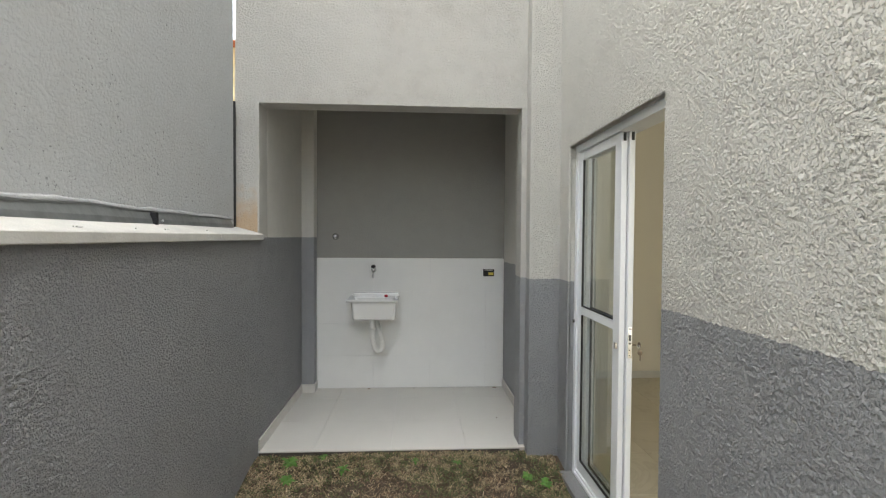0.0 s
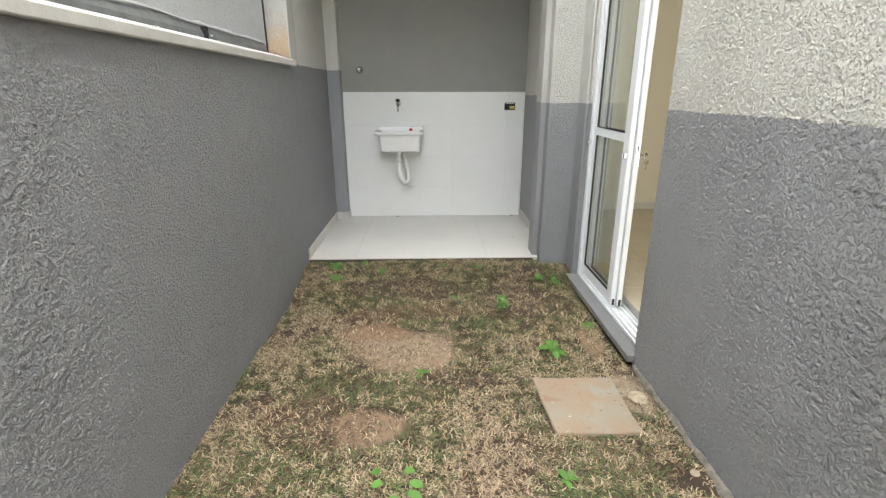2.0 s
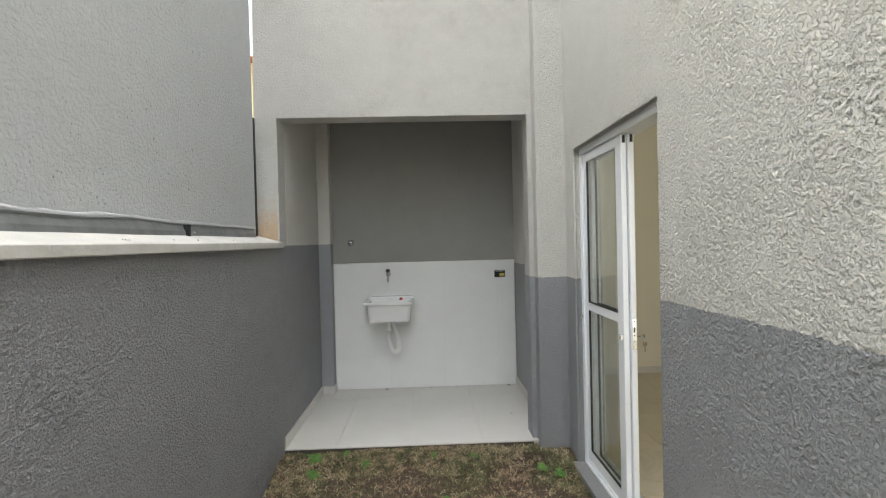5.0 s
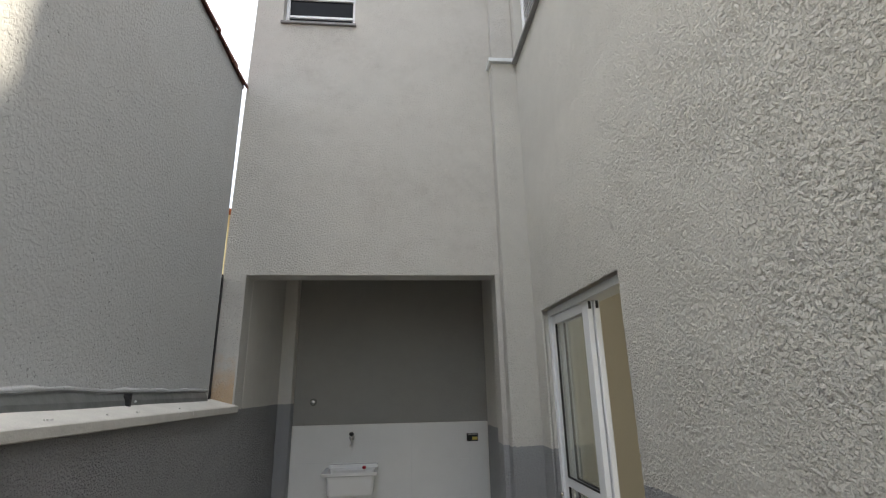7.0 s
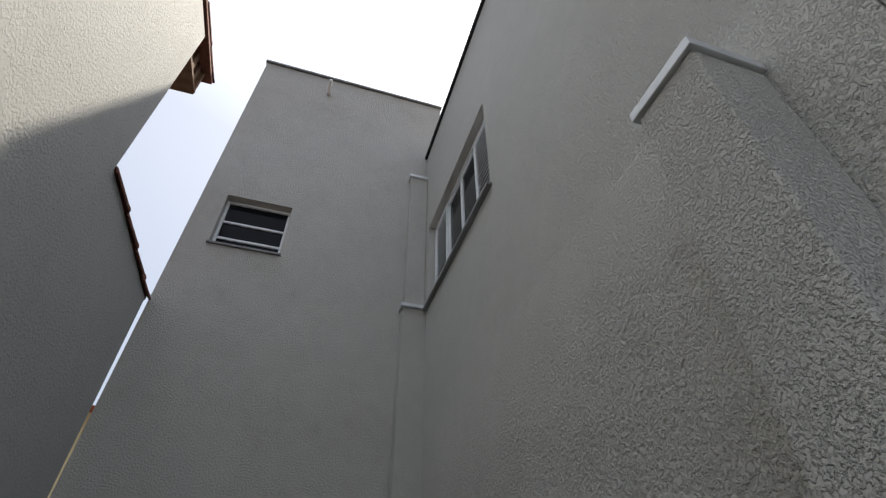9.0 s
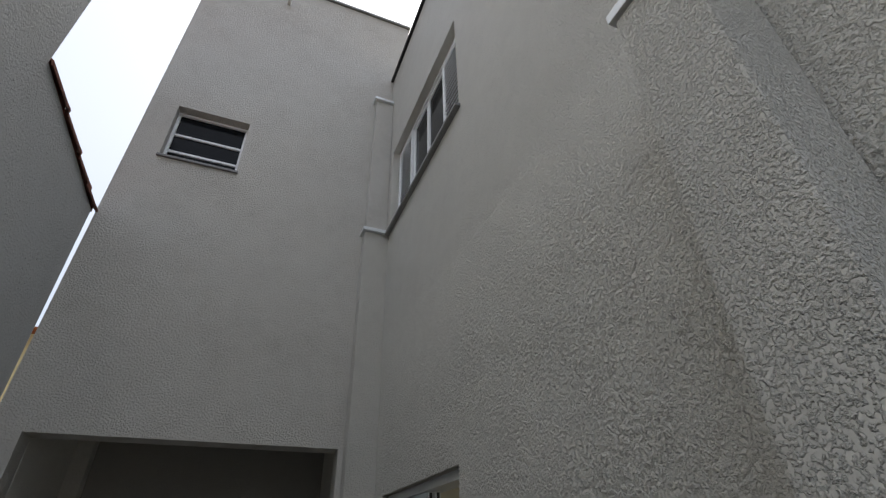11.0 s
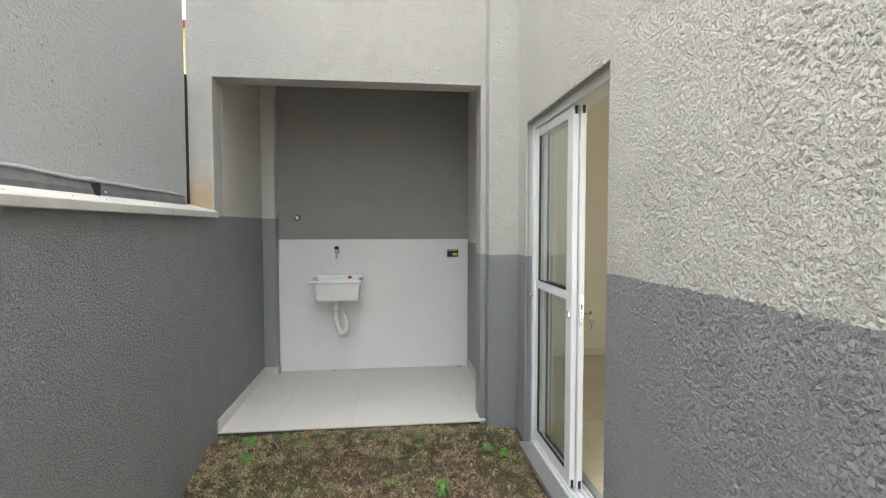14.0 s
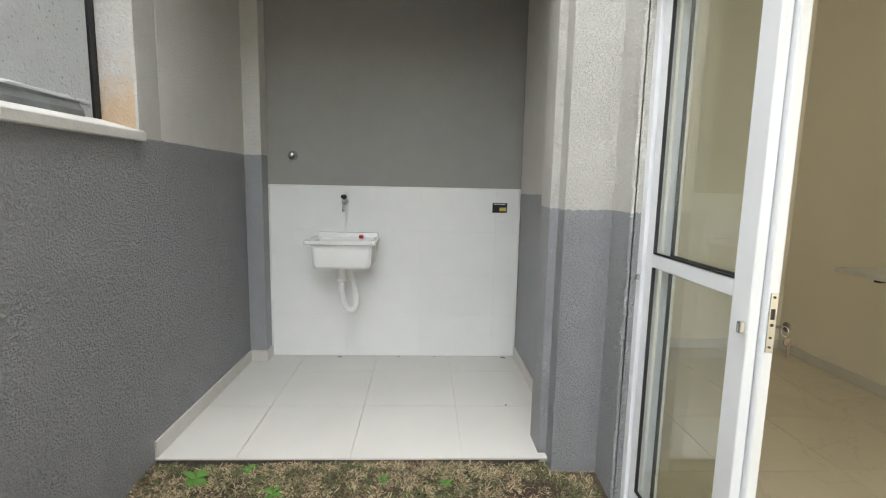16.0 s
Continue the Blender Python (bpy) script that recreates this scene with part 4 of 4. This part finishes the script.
tagged(linked("paving_stone", stone, M_SLAB), "square rust-stained paving stone lying in the grass", "paving stone")


def leaf_bm(base, heading, length, width, rise, droop, fold=0.15):
    """One leaf: a folded, pointed oval that rises from base and droops."""
    bm, rows = bmesh.new(), []
    d, s = Vector((math.cos(heading), math.sin(heading), 0)), Vector((-math.sin(heading), math.cos(heading), 0))
    for u in (0.0, 0.18, 0.42, 0.68, 0.88, 1.0):
        w = width * math.sin(math.pi * min(1, u * 0.92 + 0.06)) ** 0.8 if u < 1 else 0.001
        p = Vector(base) + d * length * u + Vector((0, 0, rise * u - droop * u * u))
        rows.append([bm.verts.new(p + s * w + Vector((0, 0, fold * w))), bm.verts.new(p), bm.verts.new(p - s * w + Vector((0, 0, fold * w)))])
    for a, b in zip(rows, rows[1:]):
        for k in range(2):
            bm.faces.new([a[k], a[k + 1], b[k + 1], b[k]])
    return bm


def weed(x, y, spread, leaves, height, seed, label, round_leaf=False):
    rnd = random.Random(seed)
    z = ground_height(x, y)
    w = thing("weed", (x, y, z), label, "weed", "weeds in the grass")
    part("stem", tube([(x, y, z - 0.01), (x + 0.005, y, z + height * 0.6), (x, y + 0.004, z + height)], 0.0022, 6), M_STEM, w)
    for k in range(leaves):
        a = k * 2.4 + rnd.uniform(-0.3, 0.3)
        up = rnd.uniform(0.25, 1.0) * height * (2.0 if height > 0.1 else 1.0)
        le = spread * rnd.uniform(0.7, 1.1)
        if round_leaf:
            out = spread * rnd.uniform(0.5, 1.0)
            tip = (x + math.cos(a) * out, y + math.sin(a) * out, z + height * rnd.uniform(0.7, 1.1))
            part("stalk", tube([(x, y, z + up * 0.3), ((x + tip[0]) / 2, (y + tip[1]) / 2, tip[2] * 0.6 + (z + up * 0.3) * 0.4), tip], 0.0016, 5), M_STEM, w)
            part("leaf", leaf_bm(tip, a + rnd.uniform(-0.5, 0.5), 0.05 * rnd.uniform(0.8, 1.2), 0.021, 0.004, 0.012), M_LEAF, w, smooth=True)
        else:
            part("leaf", leaf_bm((x, y, z + up * 0.5), a, le, le * rnd.uniform(0.24, 0.34), height * rnd.uniform(0.4, 1.0), height * rnd.uniform(0.4, 0.9)), M_LEAF, w, smooth=True)


weed(-0.20, 1.15, 0.085, 6, 0.055, 1, "bright green weed with round leaves on thin stalks", True)
weed(0.18, 0.965, 0.055, 8, 0.05, 2, "bright green weed with pointed oval leaves")
weed(-0.60, 1.03, 0.042, 5, 0.03, 3, "small bright green weed seedling")
weed(-0.54, 0.96, 0.045, 6, 0.035, 4, "small bright green weed seedling")
weed(0.466, 1.17, 0.045, 5, 0.035, 5, "small yellow-green weed seedling")
weed(0.64, 2.15, 0.085, 9, 0.075, 6, "leafy bright green lawn weed")
weed(0.42, 2.66, 0.05, 30, 0.13, 7, "taller feathery green weed on damp soil")
weed(-0.83, 3.36, 0.062, 20, 0.055, 8, "flat dark green weed by the tiled step")
weed(-0.80, 3.18, 0.055, 18, 0.04, 9, "flat dark green lawn weed")
weed(0.78, 3.16, 0.045, 18, 0.06, 10, "leafy bright green lawn weed")
weed(0.89, 3.1, 0.045, 20, 0.06, 11, "leafy yellow-green weed beside the sill")
weed(-0.45, 3.25, 0.05, 8, 0.05, 12, "small dark green broadleaf weed")
weed(0.95, 2.46, 0.05, 6, 0.03, 13, "small green weed beside the sill")
weed(-0.12, 1.96, 0.05, 6, 0.025, 14, "small dull green weed in sand")
weed(0.32, 3.33, 0.035, 7, 0.035, 15, "low dull green broadleaf weed")
weed(0.03, 3.35, 0.035, 7, 0.04, 16, "low dull green broadleaf weed")
weed(-0.62, 3.44, 0.035, 6, 0.04, 17, "green weed against the tiled step")
weed(0.10, 2.92, 0.04, 5, 0.03, 18, "small bright green lawn weed")

for k, (x, y, s) in enumerate(((0.972, 1.70, 0.046), (1.0, 0.745, 0.044), (0.975, 0.70, 0.03), (0.99, 1.2, 0.018))):
    bm = bmesh.new()
    bmesh.ops.create_icosphere(bm, subdivisions=3, radius=s)
    for v in bm.verts:
        v.co *= 1 + 0.35 * noise.noise(v.co * 30 + Vector((k * 9, 0, 0)))
        v.co.z *= 0.45
        v.co += Vector((x, y, ground_height(x, y) + s * 0.18))
    tagged(linked("mortar_lump", bm, M_MORTAR), "pale lump of old mortar by the wall", "mortar lump", "mortar lumps")


def blades(name, count, cover, lengths, widths, flat, material, label, seed):
    """Grass as loose bent blades; cover(x, y) is the chance that one grows there."""
    rng = np.random.default_rng(seed)
    verts, faces = [], []
    for x, y, keep, a, le, wi, bend, lean in zip(rng.uniform(-1.08, 1.03, count), rng.uniform(0.0, 3.49, count), rng.random(count), rng.uniform(0, 2 * math.pi, count),
                                                 rng.uniform(*lengths, count), rng.uniform(*widths, count), rng.uniform(-2.0, 2.0, count), rng.uniform(*flat, count)):
        if keep > cover(x, y) or (0.47 < x < 0.885 and 1.45 < y < 1.87 and keep > 0.003):
            continue
        z = ground_height(x, y) + (0.025 if 0.47 < x < 0.885 and 1.45 < y < 1.87 else 0)
        n = len(verts)
        px, py, pz = x, y, z
        for k, s in enumerate((0.36, 0.36, 0.28)):
            ca, sa = math.cos(a + bend * k * 0.6), math.sin(a + bend * k * 0.6)
            w = wi * (0.5, 0.5, 0.35)[k]
            verts += [(px - sa * w, py + ca * w, pz), (px + sa * w, py - ca * w, pz)]
            up = lean * (1.0, 0.45, -0.25)[k]
            px, py, pz = px + ca * le * s, py + sa * le * s, max(z + 0.002, pz + le * s * up)
        verts.append((px, py, pz))
        faces += [(n, n + 1, n + 3, n + 2), (n + 2, n + 3, n + 5, n + 4), (n + 4, n + 5, n + 6)]
    me = bpy.data.meshes.new(name)
    me.from_pydata(verts, [], faces)
    me.materials.append(material)
    tagged(new(name, me), label, "grass", kind="stuff")


def in_blob(x, y, spots):
    j = 0.18 * noise.noise((x * 4, y * 4, 2.0))
    return any(((x - c[0]) / c[2]) ** 2 + ((y - c[1]) / c[3]) ** 2 < 1 + j * 3 for c, _ in spots)


def straw_cover(x, y):
    c = 0.40 + 0.7 * noise.noise((x * 3, y * 3, 4.0)) + 1.1 * noise.noise((x * 16, y * 16, 6.0))
    return c * (0.24 if in_blob(x, y, BARE_SAND) else 0.3 if in_blob(x, y, DARK_SOIL) else 1.0)


def green_cover(x, y):
    c = 0.55 + 0.35 * min(1.0, max(0.0, y - 2.7)) + 1.3 * noise.noise((x * 2.6, y * 2.6, 11.0)) + 0.5 * noise.noise((x * 9, y * 9, 13.0))
    return c * (0.06 if in_blob(x, y, BARE_SAND) else 0.3 if in_blob(x, y, DARK_SOIL) else 1.0)


def brown_cover(x, y):
    c = 0.35 + 0.8 * noise.noise((x * 3.4, y * 3.4, 21.0))
    return 0.55 if in_blob(x, y, DARK_SOIL) else c * (0.25 if in_blob(x, y, BARE_SAND) else 1.0)


blades("dry_grass", 185000, straw_cover, (0.012, 0.034), (0.0034, 0.0066), (0.3, 1.3), M_STRAW, "dry straw-coloured lawn grass", 3)
blades("brown_grass", 80000, brown_cover, (0.012, 0.032), (0.003, 0.0056), (0.1, 0.9), M_BROWN, "dead brown grass thatch", 5)
blades("green_grass", 110000, green_cover, (0.012, 0.03), (0.003, 0.0056), (0.3, 1.1), M_GREEN, "sparse dull green lawn grass", 7)


def dry_leaf(x, y, size, turn):
    """A curled bit of dead leaf blown onto the tiles."""
    bm = leaf_bm((x, y, FLOOR + 0.004), turn, size, size * 0.28, 0.004, 0.004, 0.5)
    tagged(linked("dry_leaf", bm, M_BROWN, True), "curled dry brown leaf on the tiles", "leaf", "dry leaves on the tiles")


for x, y, size, turn in ((0.86, 4.86, 0.045, 2.9), (-0.45, 4.86, 0.04, 0.2), (0.02, 4.87, 0.03, 1.4), (0.72, 4.05, 0.022, 0.8), (0.30, 4.88, 0.022, 2.0)):
    dry_leaf(x, y, size, turn)
